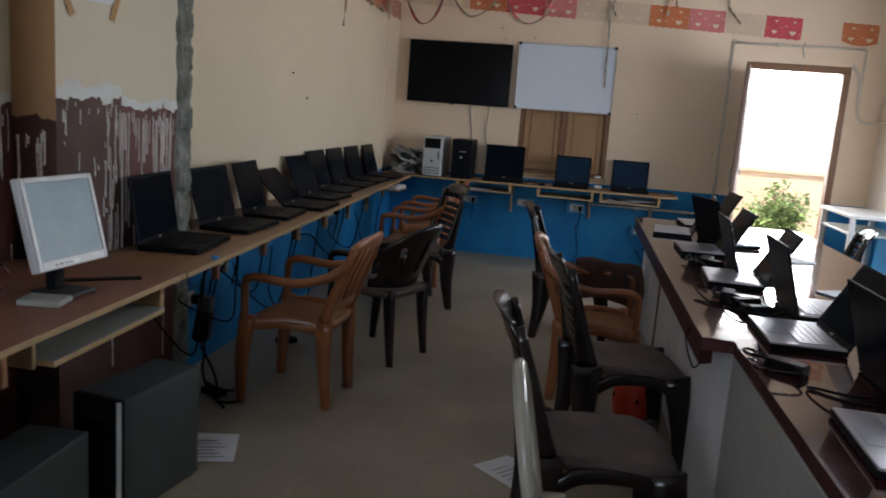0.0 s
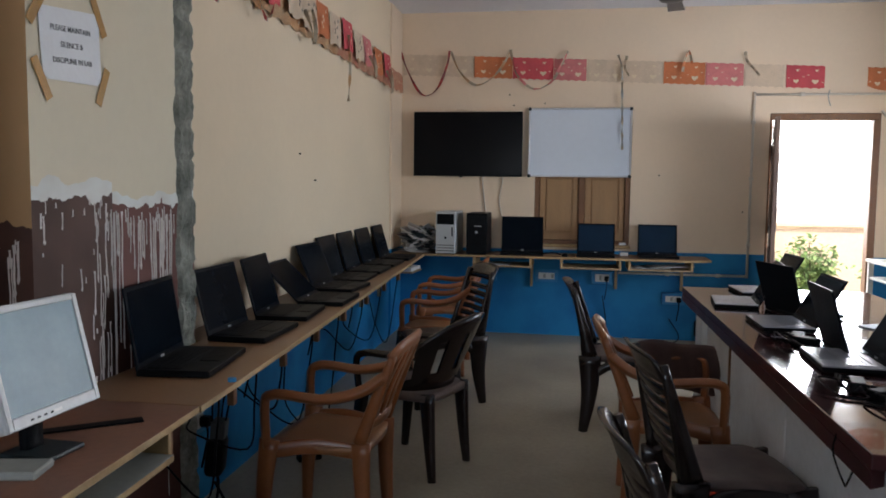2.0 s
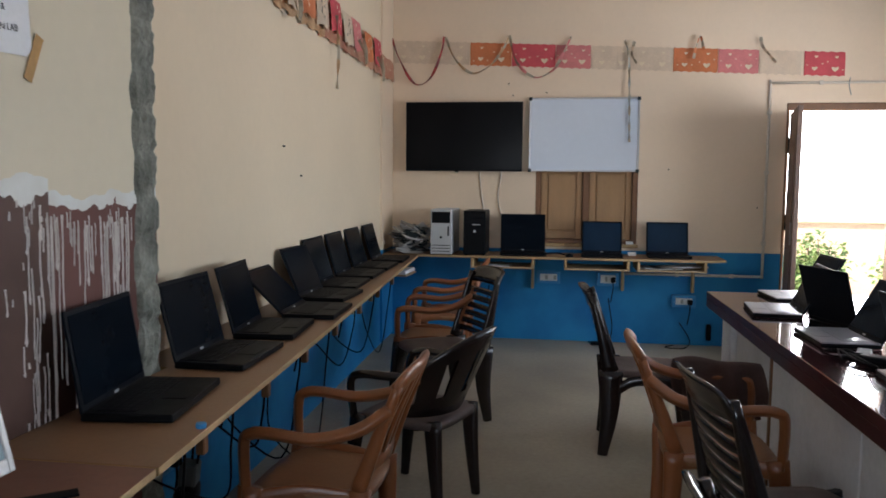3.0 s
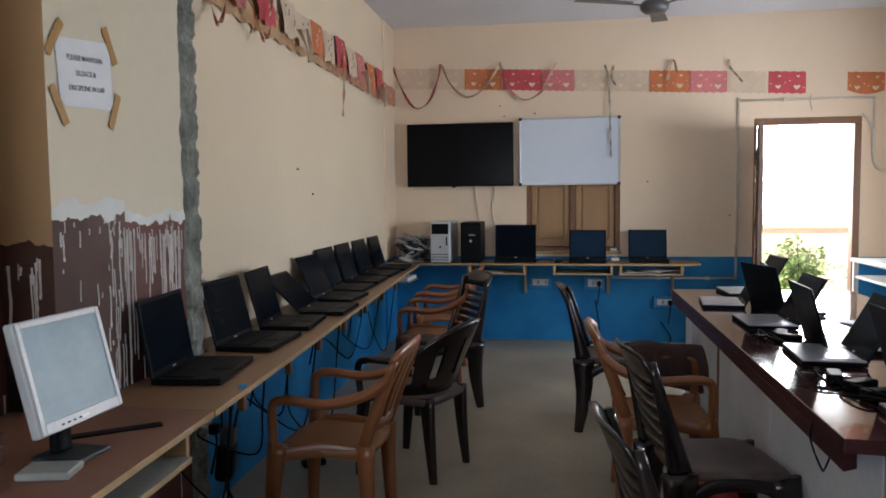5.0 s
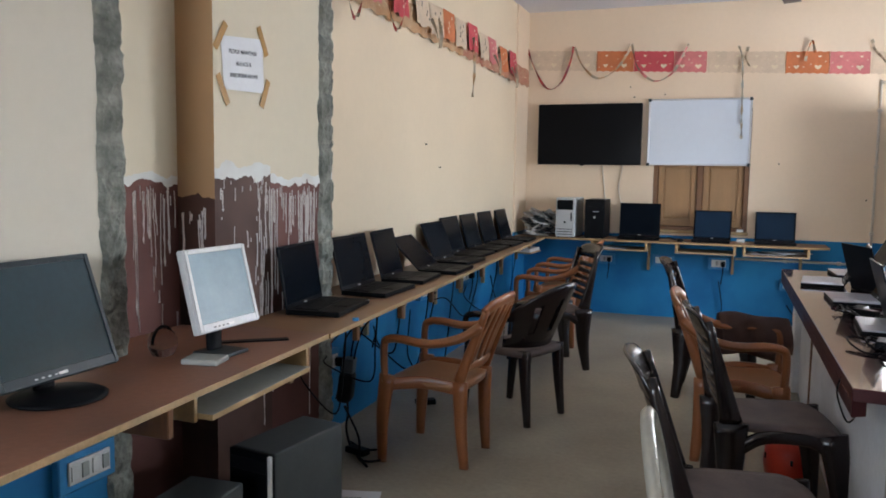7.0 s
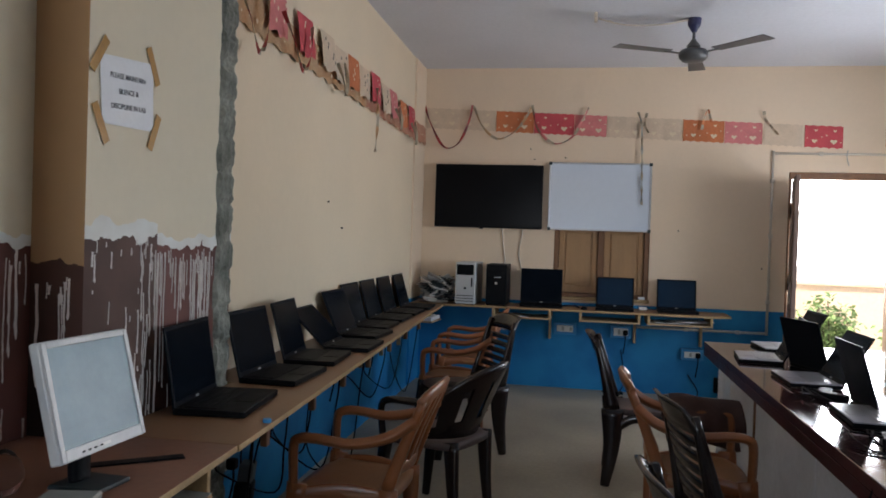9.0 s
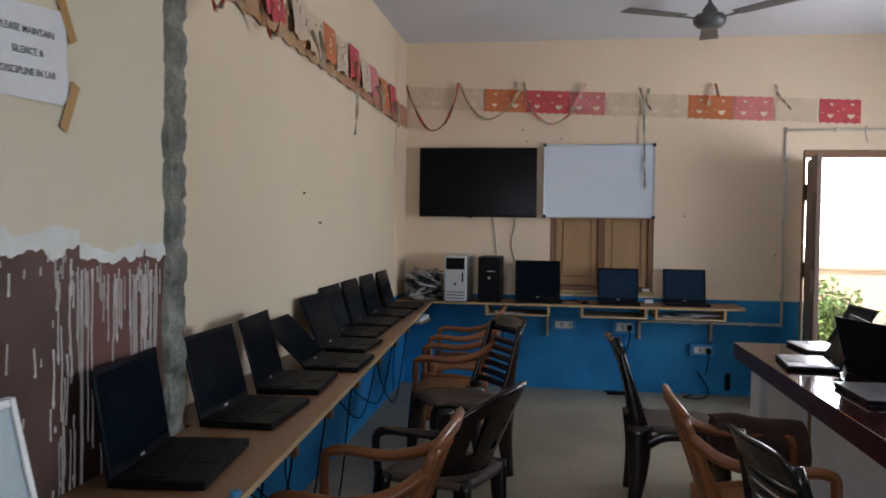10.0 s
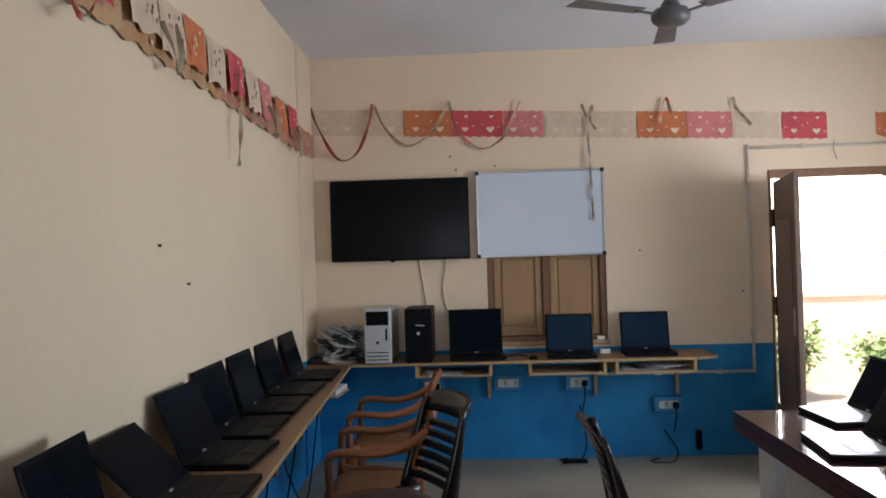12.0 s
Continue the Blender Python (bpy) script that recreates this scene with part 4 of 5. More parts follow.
def monitor(label, m, w, h, frame_mat, panel_mat, tilt, lift, round_base):
    """A flat monitor on a stand; the screen faces +y, m is at the foot."""
    t = thing("monitor", label, "monitor", m)
    head = part("casing", boxed(-w / 2, w / 2, -0.028, 0.0, 0, h, 0.006, seg=2), frame_mat, t)
    box_back = boxed(-w * 0.36, w * 0.36, -0.06, -0.028, h * 0.15, h * 0.85, 0.012)
    head.matrix_local = pose(0, 0.02, lift, tilt, 0, 0)
    part("back_shell", box_back, M_BLACK, head)
    e = 0.017
    part("screen", boxed(-w / 2 + e, w / 2 - e, -0.002, 0.0012, e + 0.012, h - e), panel_mat, head)
    for k, (x0, x1, z0, z1) in enumerate(((-w / 2 + 0.003, -w / 2 + e, 0.003, h - 0.003), (w / 2 - e, w / 2 - 0.003, 0.003, h - 0.003), (-w / 2 + e, w / 2 - e, 0.003, e + 0.012), (-w / 2 + e, w / 2 - e, h - e, h - 0.003))):
        part("bezel", boxed(x0, x1, -0.001, 0.005, z0, z1, 0.0015), frame_mat, head)
    for k in range(4):
        part("button", boxed(w * 0.05 + k * 0.02, w * 0.05 + 0.008 + k * 0.02, 0.004, 0.0065, 0.012, 0.016), M_BLACK if frame_mat is M_SILVER else M_SILVER, head)
    part("maker_mark", boxed(-0.014, 0.014, 0.0045, 0.0058, 0.011, 0.018), M_SWITCH, head, "small pale maker's mark")
    part("neck", sweep(bmesh.new(), [(0, -0.05, 0.012), (0, -0.052, lift * 0.6), (0, -0.045, lift + 0.1)], 0.06, 0.03, rnd=0.3), M_BLACK, t, smooth=True)
    if round_base:
        part("foot", lathe(bmesh.new(), [(0.12, 0.0), (0.122, 0.006), (0.11, 0.012), (0.05, 0.02), (0.03, 0.024)], 32), M_BLACK, t, smooth=True)
    else:
        part("foot", boxed(-0.06, 0.06, -0.09, 0.045, 0.0, 0.012, 0.005, seg=2), M_SLATE, t)
    return t


monitor("dark slate-grey flat monitor tilted back on a round foot", pose(-1.335, 1.51, TOP, 0, 0, -91), 0.385, 0.325, M_SLATE, M_LCDDARK, 20, 0.055, True)
# This screen's paleness is a reflection put into the panel colour.
monitor("silver-framed flat monitor, its screen coloured pale for a reflection", pose(-1.235, 2.094, TOP, 0, 0, -93), 0.298, 0.27, M_SILVER, M_LCD, 14, 0.09, False)
monitor("dark slate-grey flat monitor at the desk's near end", pose(-1.36, 1.12, TOP, 0, 0, -90), 0.37, 0.315, M_SLATE, M_LCDDARK, 12, 0.03, True)

# desk clutter
b = thing("desk_blotter_block", "grey-green block beside the silver monitor", "box", pose(-1.225, 1.97, TOP, 0, 0, -78))
part("body", boxed(-0.045, 0.045, -0.06, 0.06, 0, 0.018, 0.004), M_TRAY, b)
b = thing("flat_ruler", "thin grey ruler lying on the desk", "ruler", pose(-1.27, 2.285, TOP, 0, 0, -52))
part("blade", boxed(-0.018, 0.018, -0.13, 0.13, 0, 0.005, 0.001), M_BLACK, b)
g = thing("plastic_globe", "clear plastic bowl with dark headband beside the monitor", "bowl", pose(-1.40, 1.985, TOP))
part("bowl", lathe(bmesh.new(), [(0.02, 0.0), (0.034, 0.007), (0.046, 0.032), (0.046, 0.053), (0.035, 0.078), (0.014, 0.088)], 24), M_GLASS, g, smooth=True)
part("band", tube(bmesh.new(), [(0, 0.048 * math.cos(a), 0.045 + 0.052 * math.sin(a)) for a in [math.pi * k / 8 for k in range(9)]], 0.005), M_BLACK, g)
b = thing("bottle_cap", "small blue cap lying on the counter", "cap", pose(-1.12, 2.80, CT))
part("cap", lathe(bmesh.new(), [(0.013, 0), (0.014, 0.004), (0.013, 0.012)], 14), M_BOXBLUE, b)


def tower(label, m, w, d, h, front_mat, case_mat, style):
    """A desktop computer tower, front towards -y."""
    t = thing("computer_tower", label, "computer", m)
    part("case", boxed(-w / 2, w / 2, 0.012, d, 0.008, h, 0.004), case_mat, t)
    f = part("front_panel", boxed(-w / 2, w / 2, -0.012, 0.012, 0.008, h, 0.006, seg=2), front_mat, t)
    if style == "silver":
        part("drive_bay", boxed(-w / 2 + 0.012, w / 2 - 0.012, -0.0145, -0.010, h - 0.115, h - 0.02, 0.002), M_BLACK, f)
        part("card_slot", boxed(w / 2 - 0.035, w / 2 - 0.022, -0.0145, -0.010, h - 0.22, h - 0.14, 0.002), M_BLACK, f)
        part("power_button", lathe(bmesh.new(), [(0.011, 0), (0.010, 0.004)], 14, pose(0, -0.011, h - 0.235, 90)), M_BLACK, f)
        for z in (0.03, 0.055, 0.08):
            part("vent", boxed(-w / 2 + 0.014, w / 2 - 0.014, -0.0145, -0.010, z, z + 0.006), M_BLACK, f)
    elif style == "dark":
        for z in (h - 0.06, h - 0.105):
            part("drive_bay", boxed(-w / 2 + 0.015, w / 2 - 0.015, -0.0145, -0.010, z, z + 0.038, 0.002), M_KEYS, f)
        part("badge", boxed(-0.02, 0.045, -0.0145, -0.010, h - 0.118, h - 0.112), M_SILVER, f)
        part("power_button", lathe(bmesh.new(), [(0.012, 0), (0.010, 0.005)], 14, pose(0, -0.011, h - 0.17, 90)), M_SILVER, f)
    else:
        part("trim", boxed(w / 2 - 0.012, w / 2 + 0.002, -0.018, -0.006, 0.01, h - 0.002, 0.002), M_SWITCH, f, "bright metal edge trim")
        part("drive_bay", boxed(-w / 2 + 0.015, w / 2 - 0.02, -0.0145, -0.010, h - 0.07, h - 0.025, 0.002), M_KEYS, f)
    for x in (-w / 2 + 0.02, w / 2 - 0.02):
        for y in (0.03, d - 0.03):
            part("foot", boxed(x - 0.01, x + 0.01, y - 0.01, y + 0.01, 0, 0.009), M_BLACK, t)
    return t


tower("silver and black computer tower on the back counter", pose(-1.20, 7.42, TOP, 0, 0, -2), 0.18, 0.4, 0.385, M_SILVER, M_SILVER, "silver")
tower("black computer tower on the back counter", pose(-0.92, 7.44, TOP), 0.185, 0.38, 0.375, M_BLACK, M_BLACK, "dark")
tower("dark computer tower with bright edge trim under the desk", pose(-1.22, 2.21, 0, 0, 0, -8), 0.19, 0.40, 0.42, M_BLACK, M_STEEL, "trim")
tower("dusty dark computer tower on the floor under the desk", pose(-1.24, 1.66, 0, 0, 0, 4), 0.2, 0.42, 0.36, M_BLACK, M_STEEL, "plain")

# television and whiteboard
tv = thing("television", "large black flat television on the wall", "television")
part("casing", boxed(-1.58, -0.55, 7.80, 7.845, 1.495, 2.098, 0.006, seg=2), M_BLACK, tv)
part("screen", boxed(-1.57, -0.56, 7.7975, 7.801, 1.512, 2.089), M_TVSCREEN, tv)
part("wall_mount", boxed(-1.25, -0.9, 7.845, YB - 0.002, 1.62, 1.98), M_BLACK, tv)
part("sensor", boxed(-1.14, -1.11, 7.80, 7.825, 1.484, 1.496, 0.002), M_BLACK, tv)
wb = thing("whiteboard", "white enamel board in an aluminium frame with dark corners", "whiteboard")
part("panel", boxed(-0.48, 0.43, 7.845, 7.862, 1.51, 2.12), M_WHITEBD, wb)
for x0, x1, z0, z1 in ((-0.495, -0.478, 1.497, 2.133), (0.428, 0.445, 1.497, 2.133), (-0.478, 0.428, 1.497, 1.512), (-0.478, 0.428, 2.118, 2.133)):
    part("frame", boxed(x0, x1, 7.838, 7.868, z0, z1, 0.003), M_ALU, wb)
for x in (-0.5, 0.42):
    for z in (1.492, 2.108):
        part("corner_cap", boxed(x, x + 0.03, 7.834, 7.87, z, z + 0.03, 0.005), M_SLATE, wb)
part("hanger", boxed(-0.05, 0.0, 7.868, YB + 0.05, 1.95, 2.0), M_ALU, wb)


# ---- papers, notice, sockets, cables ----
def sheet(bm, m, w, h, curl=0.01):
    n = 4
    g = [[bm.verts.new(m @ Vector(((j / n - 0.5) * w, (i / n - 0.5) * h, curl * math.sin(3 * j / n + 2 * i / n)))) for j in range(n + 1)] for i in range(n + 1)]
    for i in range(n):
        for j in range(n):
            bm.faces.new((g[i][j], g[i][j + 1], g[i + 1][j + 1], g[i + 1][j]))


pile = thing("paper_pile", "untidy heap of old papers and books in the corner", "papers", pose(-1.53, 7.62, TOP))
rnd = random.Random(21)
for k in range(64):
    a = rnd.uniform(-70, 70)
    z = 0.012 + (0.03 + 0.17 * ((k - 10) / 54) if k >= 10 else 0.003 * k)
    lean = rnd.uniform(-8, 8) if k < 10 else rnd.uniform(-38, 38)
    w, h, t = rnd.uniform(0.10, 0.2), rnd.uniform(0.18, 0.27), rnd.choice((0.002, 0.003, 0.005, 0.012))
    bm = boxed(-w / 2, w / 2, -h / 2, h / 2, 0, t, 0.001)
    ob = part("booklet", bm, rnd.choice((M_OLDPAPER, M_OLDPAPER, M_PAPER, M_SLATE, M_CLOTH)), pile)
    ob.matrix_local = pose(rnd.uniform(-0.04, 0.12), rnd.uniform(-0.12, 0.08), z, lean, rnd.uniform(-34, 34) if k >= 10 else 0, a)

papers = thing("shelf_papers", "loose papers lying in the counter's open shelf", "papers", pose(0.7, 7.62, TOP - 0.09))
for k in range(5):
    ob = part("sheet", boxed(-0.11, 0.11, -0.15, 0.15, 0, 0.004, 0.001), (M_OLDPAPER, M_PAPER, M_SLATE, M_OLDPAPER, M_PAPER)[k], papers)
    ob.matrix_local = pose(-0.12 + 0.06 * k, -0.02, 0.001 + 0.005 * k, 0, 0, 80 + 9 * k)
pap = thing("loose_paper", "white paper sticking out of the counter's shelf", "paper", pose(-0.73, 7.52, TOP - 0.088, 3, 0, 12))
bm = bmesh.new()
sheet(bm, Matrix(), 0.28, 0.2, 0.006)
part("sheet", bm, M_PAPER, pap)
for i, (x, y, rz) in enumerate(((-1.12, 2.80, 20), (0.09, 2.98, 50))):
    pap = thing("loose_paper", "white printed sheet lying on the floor", "paper", pose(x, y, 0.004, 0, 0, rz))
    bm = bmesh.new()
    sheet(bm, Matrix(), 0.2, 0.27, 0.003)
    part("sheet", bm, M_PAPER, pap)
    for k in range(6):
        part("print_line", boxed(-0.07, 0.06 - 0.02 * (k % 3), -0.1 + k * 0.03, -0.094 + k * 0.03, 0.0035, 0.0045), M_TRAY, pap)

# notice on the pillar, facing +x
n = thing("notice", "white paper notice held with brown packing tape", "notice", pose(-1.527, 2.625, 1.80, 90, 0, 90) @ pose(0, 0, 0, 0, 0, 4))
bm = bmesh.new()
poly = [(-0.135, -0.085), (-0.115, -0.1), (0.115, -0.108), (0.135, -0.09), (0.138, 0.085), (0.12, 0.107), (-0.12, 0.10), (-0.138, 0.08)]
slab(bm, poly, 0.0, 0.0012)
part("sheet", bm, M_PAPER, n)
for x, y, a in ((-0.14, 0.098, 52), (0.14, 0.10, -66), (-0.142, -0.10, -64), (0.14, -0.11, 62)):
    bm = boxed(-0.062, 0.062, -0.015, 0.015, 0.0012, 0.0022)
    ob = part("tape", bm, M_TAPE, n, "brown packing tape")
    ob.matrix_local = pose(x, y, 0, 0, 0, a)
for k, (line, size) in enumerate((("PLEASE MAINTAIN", 0.0225), ("SILENCE &", 0.0225), ("DISCIPLINE IN LAB", 0.022))):
    cu = bpy.data.curves.new("notice_text", "FONT")
    cu.body, cu.size, cu.align_x, cu.align_y, cu.extrude, cu.offset = line, size, "CENTER", "CENTER", 0.0003, 0.0001
    tmp = new("notice_text", cu)
    me = bpy.data.meshes.new_from_object(tmp.evaluated_get(bpy.context.evaluated_depsgraph_get()))
    bpy.data.objects.remove(tmp)
    me.materials.clear()
    me.materials.append(M_INK)
    ob = new("lettering", me)
    ob.parent = n
    ob.matrix_local = pose(0, 0.045 - 0.045 * k, 0.0018)


def socket(label, m, w, h, depth, plug, backing):
    """A switch board on a wall; its face looks along -y."""
    s = thing("socket_box", label, "socket", m, "sockets under the counters")
    if backing:
        part("box", boxed(-w / 2 - 0.03, w / 2 + 0.03, -depth, 0, -h / 2 - 0.025, h / 2 + 0.025, 0.004), M_BOXBLUE, s)
    y = -depth if backing else 0
    pl = part("switch_plate", boxed(-w / 2, w / 2, y - 0.008, y, -h / 2, h / 2, 0.002), M_SWITCH, s)
    for k in range(4):
        x = -w / 2 + w * (k + 0.5) / 4
        part("switch", boxed(x - w * 0.08, x + w * 0.08, y - 0.012, y - 0.007, -h * 0.32, h * 0.32, 0.001), M_TRAY if k % 2 else M_SWITCH, pl)
    if plug:
        bm = boxed(w / 2 - 0.045, w / 2 - 0.005, y - 0.055, y - 0.012, -0.025, 0.02, 0.006)
        tube(bm, [(w / 2 - 0.025, y - 0.04, -0.02), (w / 2 - 0.025, y - 0.04, -0.08), (w / 2 - 0.04, y - 0.02, -0.2)], 0.005)
        part("plug", bm, M_BLACK, s, "black plug with cord")
    return s


socket("white switch plate on the blue wall", pose(-0.30, YB - 0.003, 0.565), 0.15, 0.06, 0.01, False, True)
socket("blue socket box with a black plug", pose(0.215, YB - 0.003, 0.565), 0.13, 0.07, 0.045, True, True)
socket("blue socket box with a black plug", pose(0.86, YB - 0.003, 0.39), 0.14, 0.055, 0.05, True, True)
socket("white switch plate on the blue wall", pose(-0.86, YB - 0.003, 0.555), 0.12, 0.06, 0.01, True, True)
socket("blue switch board on the wall under the desk", pose(-1.516, 1.75, 0.49, 0, 0, 90), 0.16, 0.07, 0.03, False, True)
for y, z in ((3.50, 0.40), (3.95, 0.58), (4.9, 0.58), (5.8, 0.58)):
    socket("blue socket box with plugs under the wall counter", pose(wall_left_x(y) + 0.004, y, z, 0, 0, 88), 0.13, 0.07, 0.04, True, True)


def cable(name, label, pts, r=0.004, mat=M_BLACK, category="cable"):
    return tagged(part(name, tube(bmesh.new(), pts, r), mat, smooth=True), label, category)


rnd = random.Random(5)
for k, y in enumerate((2.8, 3.15, 3.45, 3.9, 4.4, 5.0, 5.6, 6.3)):
    x, f = wall_left_x(max(y, 3.2)) + 0.05, desk_front_x(y) - 0.06
    x = max(x, -1.50) if y < 3.4 else x
    low = rnd.uniform(0.12, 0.5)
    cable("electric_cable", "black power cord hanging under the wall counter", [(f, y, TOP - 0.03), (f - 0.02, y + 0.02, 0.6), (f - 0.08, y + rnd.uniform(-0.05, 0.1), low), (x + 0.05, y + rnd.uniform(0.0, 0.2), low + 0.08), (x, y + rnd.uniform(0, 0.2), 0.5)], 0.0038)
for y, z in ((3.30, 0.03), (4.2, 0.025), (4.62, 0.025)):
    a = thing("power_adapter", "black laptop power adapter among cords", "adapter", pose(-1.36, y, z - 0.015, 0 if z < 0.1 else 70, 0, rnd.uniform(-40, 40)))
    part("brick", boxed(-0.06, 0.06, -0.028, 0.028, 0, 0.032, 0.006, seg=2), M_BLACK, a)
bag = thing("adapter_bundle", "black bundle of adapters tied to a cord under the counter", "adapter", pose(-1.43, 3.30, 0.27, 0, 6, 12))
part("pouch", boxed(-0.035, 0.035, -0.055, 0.055, 0, 0.15, 0.022, seg=3), M_BLACK, bag, smooth=True)
part("adapter", boxed(-0.028, 0.028, -0.03, 0.05, 0.14, 0.215, 0.008, seg=2), M_STEEL, bag, "grey adapter on top of the bundle")
for k, (dx, dy) in enumerate(((0.0, 0.03), (-0.02, -0.02), (0.02, 0.0))):
    part("cord", tube(bmesh.new(), [(dx, dy, 0.18), (dx * 1.5, dy + 0.02, 0.30), (dx + 0.05, dy - 0.02, 0.40), (dx + 0.12, dy, 0.475)], 0.004), M_BLACK, bag)
part("loop", tube(bmesh.new(), [(0, 0.03, 0.02), (0.01, 0.05, -0.08), (0.0, 0.09, -0.17), (0.04, 0.06, -0.245), (0.06, 0.1, -0.255), (0.02, 0.13, -0.25)], 0.006), M_BLACK, bag)
cable("electric_cable", "black cord tangled on the floor", [(-1.38, 3.2, 0.28), (-1.33, 3.25, 0.12), (-1.30, 3.22, 0.02), (-1.22, 3.3, 0.008), (-1.30, 3.4, 0.008), (-1.36, 3.3, 0.01), (-1.25, 3.18, 0.008)], 0.006)
cable("electric_cable", "black cord lying along the blue wall", [(0.83, 7.85, 0.2), (0.92, 7.84, 0.05), (0.85, 7.7, 0.006), (0.7, 7.72, 0.006), (0.78, 7.82, 0.006)], 0.005)
cable("electric_cable", "black cord lying along the blue wall", [(0.22, 7.83, 0.4), (0.26, 7.84, 0.12), (0.2, 7.78, 0.008), (0.06, 7.8, 0.008), (0.12, 7.84, 0.008)], 0.005)
a = thing("power_adapter", "black adapter hanging on the blue wall", "adapter", pose(1.08, YB - 0.02, 0.12, 90, 0, 0))
part("brick", boxed(-0.02, 0.02, -0.07, 0.07, -0.018, 0.018, 0.005), M_BLACK, a)
a = thing("power_adapter", "black adapter lying on the floor by the wall", "adapter", pose(0.16, 7.74, 0.001))
part("brick", boxed(-0.09, 0.09, -0.03, 0.03, 0, 0.025, 0.006), M_BLACK, a)
for k, x in enumerate((-0.93, -0.74)):
    cable("television_cable", "grey cable hanging from the television", [(x, 7.86, 1.6), (x + 0.005, 7.872, 1.45), (x + 0.03 - 0.05 * k, 7.872, 1.25), (x + 0.06 - 0.02 * k, 7.872, 1.0), (x + 0.05, 7.86, 0.80)], 0.006, M_PVC)
cable("keyboard_cable", "coiled dark cable beside the old laptop", [(-0.38, 7.5, TOP + 0.012), (-0.3, 7.47, TOP + 0.03), (-0.22, 7.5, TOP + 0.03), (-0.17, 7.56, TOP + 0.012)], 0.007)
a = thing("computer_mouse", "small black mouse on the back counter", "mouse", pose(-0.13, 7.5, TOP))
part("shell", lathe(bmesh.new(), [(0.03, 0), (0.032, 0.008), (0.026, 0.02), (0.012, 0.027)], 16), M_BLACK, a, smooth=True)
a = thing("small_carton", "small white box on the back counter", "box", pose(0.40, 7.74, TOP))
part("carton", boxed(-0.035, 0.035, -0.025, 0.025, 0, 0.03, 0.003), M_SWITCH, a)
a = thing("small_carton", "small white box on the window sill", "box", pose(0.39, 7.865, WZ0 + 0.001))
part("carton", boxed(-0.03, 0.03, -0.016, 0.016, 0, 0.025, 0.003), M_SWITCH, a)
# a second papers bundle under the wall counter's far end
a = thing("paper_bundle", "white papers tucked under the wall counter", "papers", pose(desk_front_x(6.9) - 0.09, 6.9, TOP - 0.095, 0, 0, -4))
part("sheets", boxed(-0.09, 0.09, -0.14, 0.14, 0, 0.03, 0.003), M_PAPER, a)
part("rest", boxed(-0.1, 0.1, -0.15, 0.15, -0.014, -0.001, 0.002), M_BOARD, a)

# cords and adapters on the island
rnd = random.Random(9)
for y in (3.97, 3.88, 3.16, 3.05, 2.93, 2.24):
    x = rnd.uniform(0.84, 0.92)
    a = thing("power_adapter", "black laptop adapter on the island table", "adapter", pose(x, y, 0.775, 0, 0, rnd.uniform(0, 180)), "adapters on the island")
    part("brick", boxed(-0.055, 0.055, -0.025, 0.025, 0, 0.03, 0.006, seg=2), M_BLACK, a)
    p = [(x + rnd.uniform(-0.14, 0.10), y + rnd.uniform(-0.14, 0.14), 0.781 + rnd.uniform(0, 0.025)) for _ in range(6)]
    cable("electric_cable", "black cord looped on the island table", [(x, y, 0.79)] + p, 0.004)
for y, x in ((2.95, 0.80), (2.08, 0.86)):
    cable("electric_cable", "black cord lying on the island table", [(x + 0.25, y + 0.1, 0.781), (x + 0.12, y - 0.03, 0.786), (x, y + 0.02, 0.781), (x + 0.04, y - 0.1, 0.795), (x + 0.16, y - 0.08, 0.781)], 0.004)
cable("electric_cable", "thin cord hanging down the island's side", [(0.66, 2.75, 0.76), (0.645, 2.74, 0.70), (0.67, 2.72, 0.62), (0.70, 2.78, 0.60), (0.73, 2.8, 0.66)], 0.003)
for y in (4.32, 3.42):
    a = thing("paper_stack", "loose white papers on the island table", "papers", pose(1.36, y, 0.776, 0, 0, 30))
    part("sheets", boxed(-0.07, 0.07, -0.1, 0.1, 0, 0.006, 0.001), M_PAPER, a)

# red bucket-like toy and wooden stick under the chairs
a = thing("red_basket", "small red plastic basket under the chair", "basket", pose(0.60, 3.74, 0.0))
part("basket", lathe(bmesh.new(), [(0.075, 0), (0.10, 0.03), (0.112, 0.10), (0.105, 0.17), (0.09, 0.20), (0.07, 0.21)], 28), M_RED, a, smooth=True)
for k in range(5):
    b = 2 * math.pi * k / 5
    part("hole", boxed(-0.006, 0.006, -0.003, 0.003, -0.012, 0.012, 0.001), M_BLACK, a).matrix_local = pose(0.1095 * math.sin(b), -0.1095 * math.cos(b), 0.135, 0, 0, math.degrees(b))
a = thing("wooden_slat", "loose strip of pale wood on the floor", "strip", pose(0.5, 3.60, 0.0, 0, 0, -70))
part("strip", boxed(-0.02, 0.02, -0.2, 0.2, 0, 0.015, 0.002), M_EDGE, a)

# conduits
def conduit(label, pts):
    return tagged(part("conduit", tube(bmesh.new(), pts, 0.011, 8, 1), M_PVC, smooth=True), label, "pipe")


YC = YB - 0.013
conduit("pale conduit down the wall beside the door", [(1.50, YC, 0.60), (1.50, YC, 2.27)])
conduit("pale conduit above the door", [(1.50, YC, 2.245), (2.66, YC, 2.245)])
conduit("pale conduit below the back counter", [(0.36, YC, 0.615), (1.495, YC, 0.615)])
conduit("pale conduit down the wall past the door", [(2.66, YC, 2.25), (2.66, YC, 1.72)])
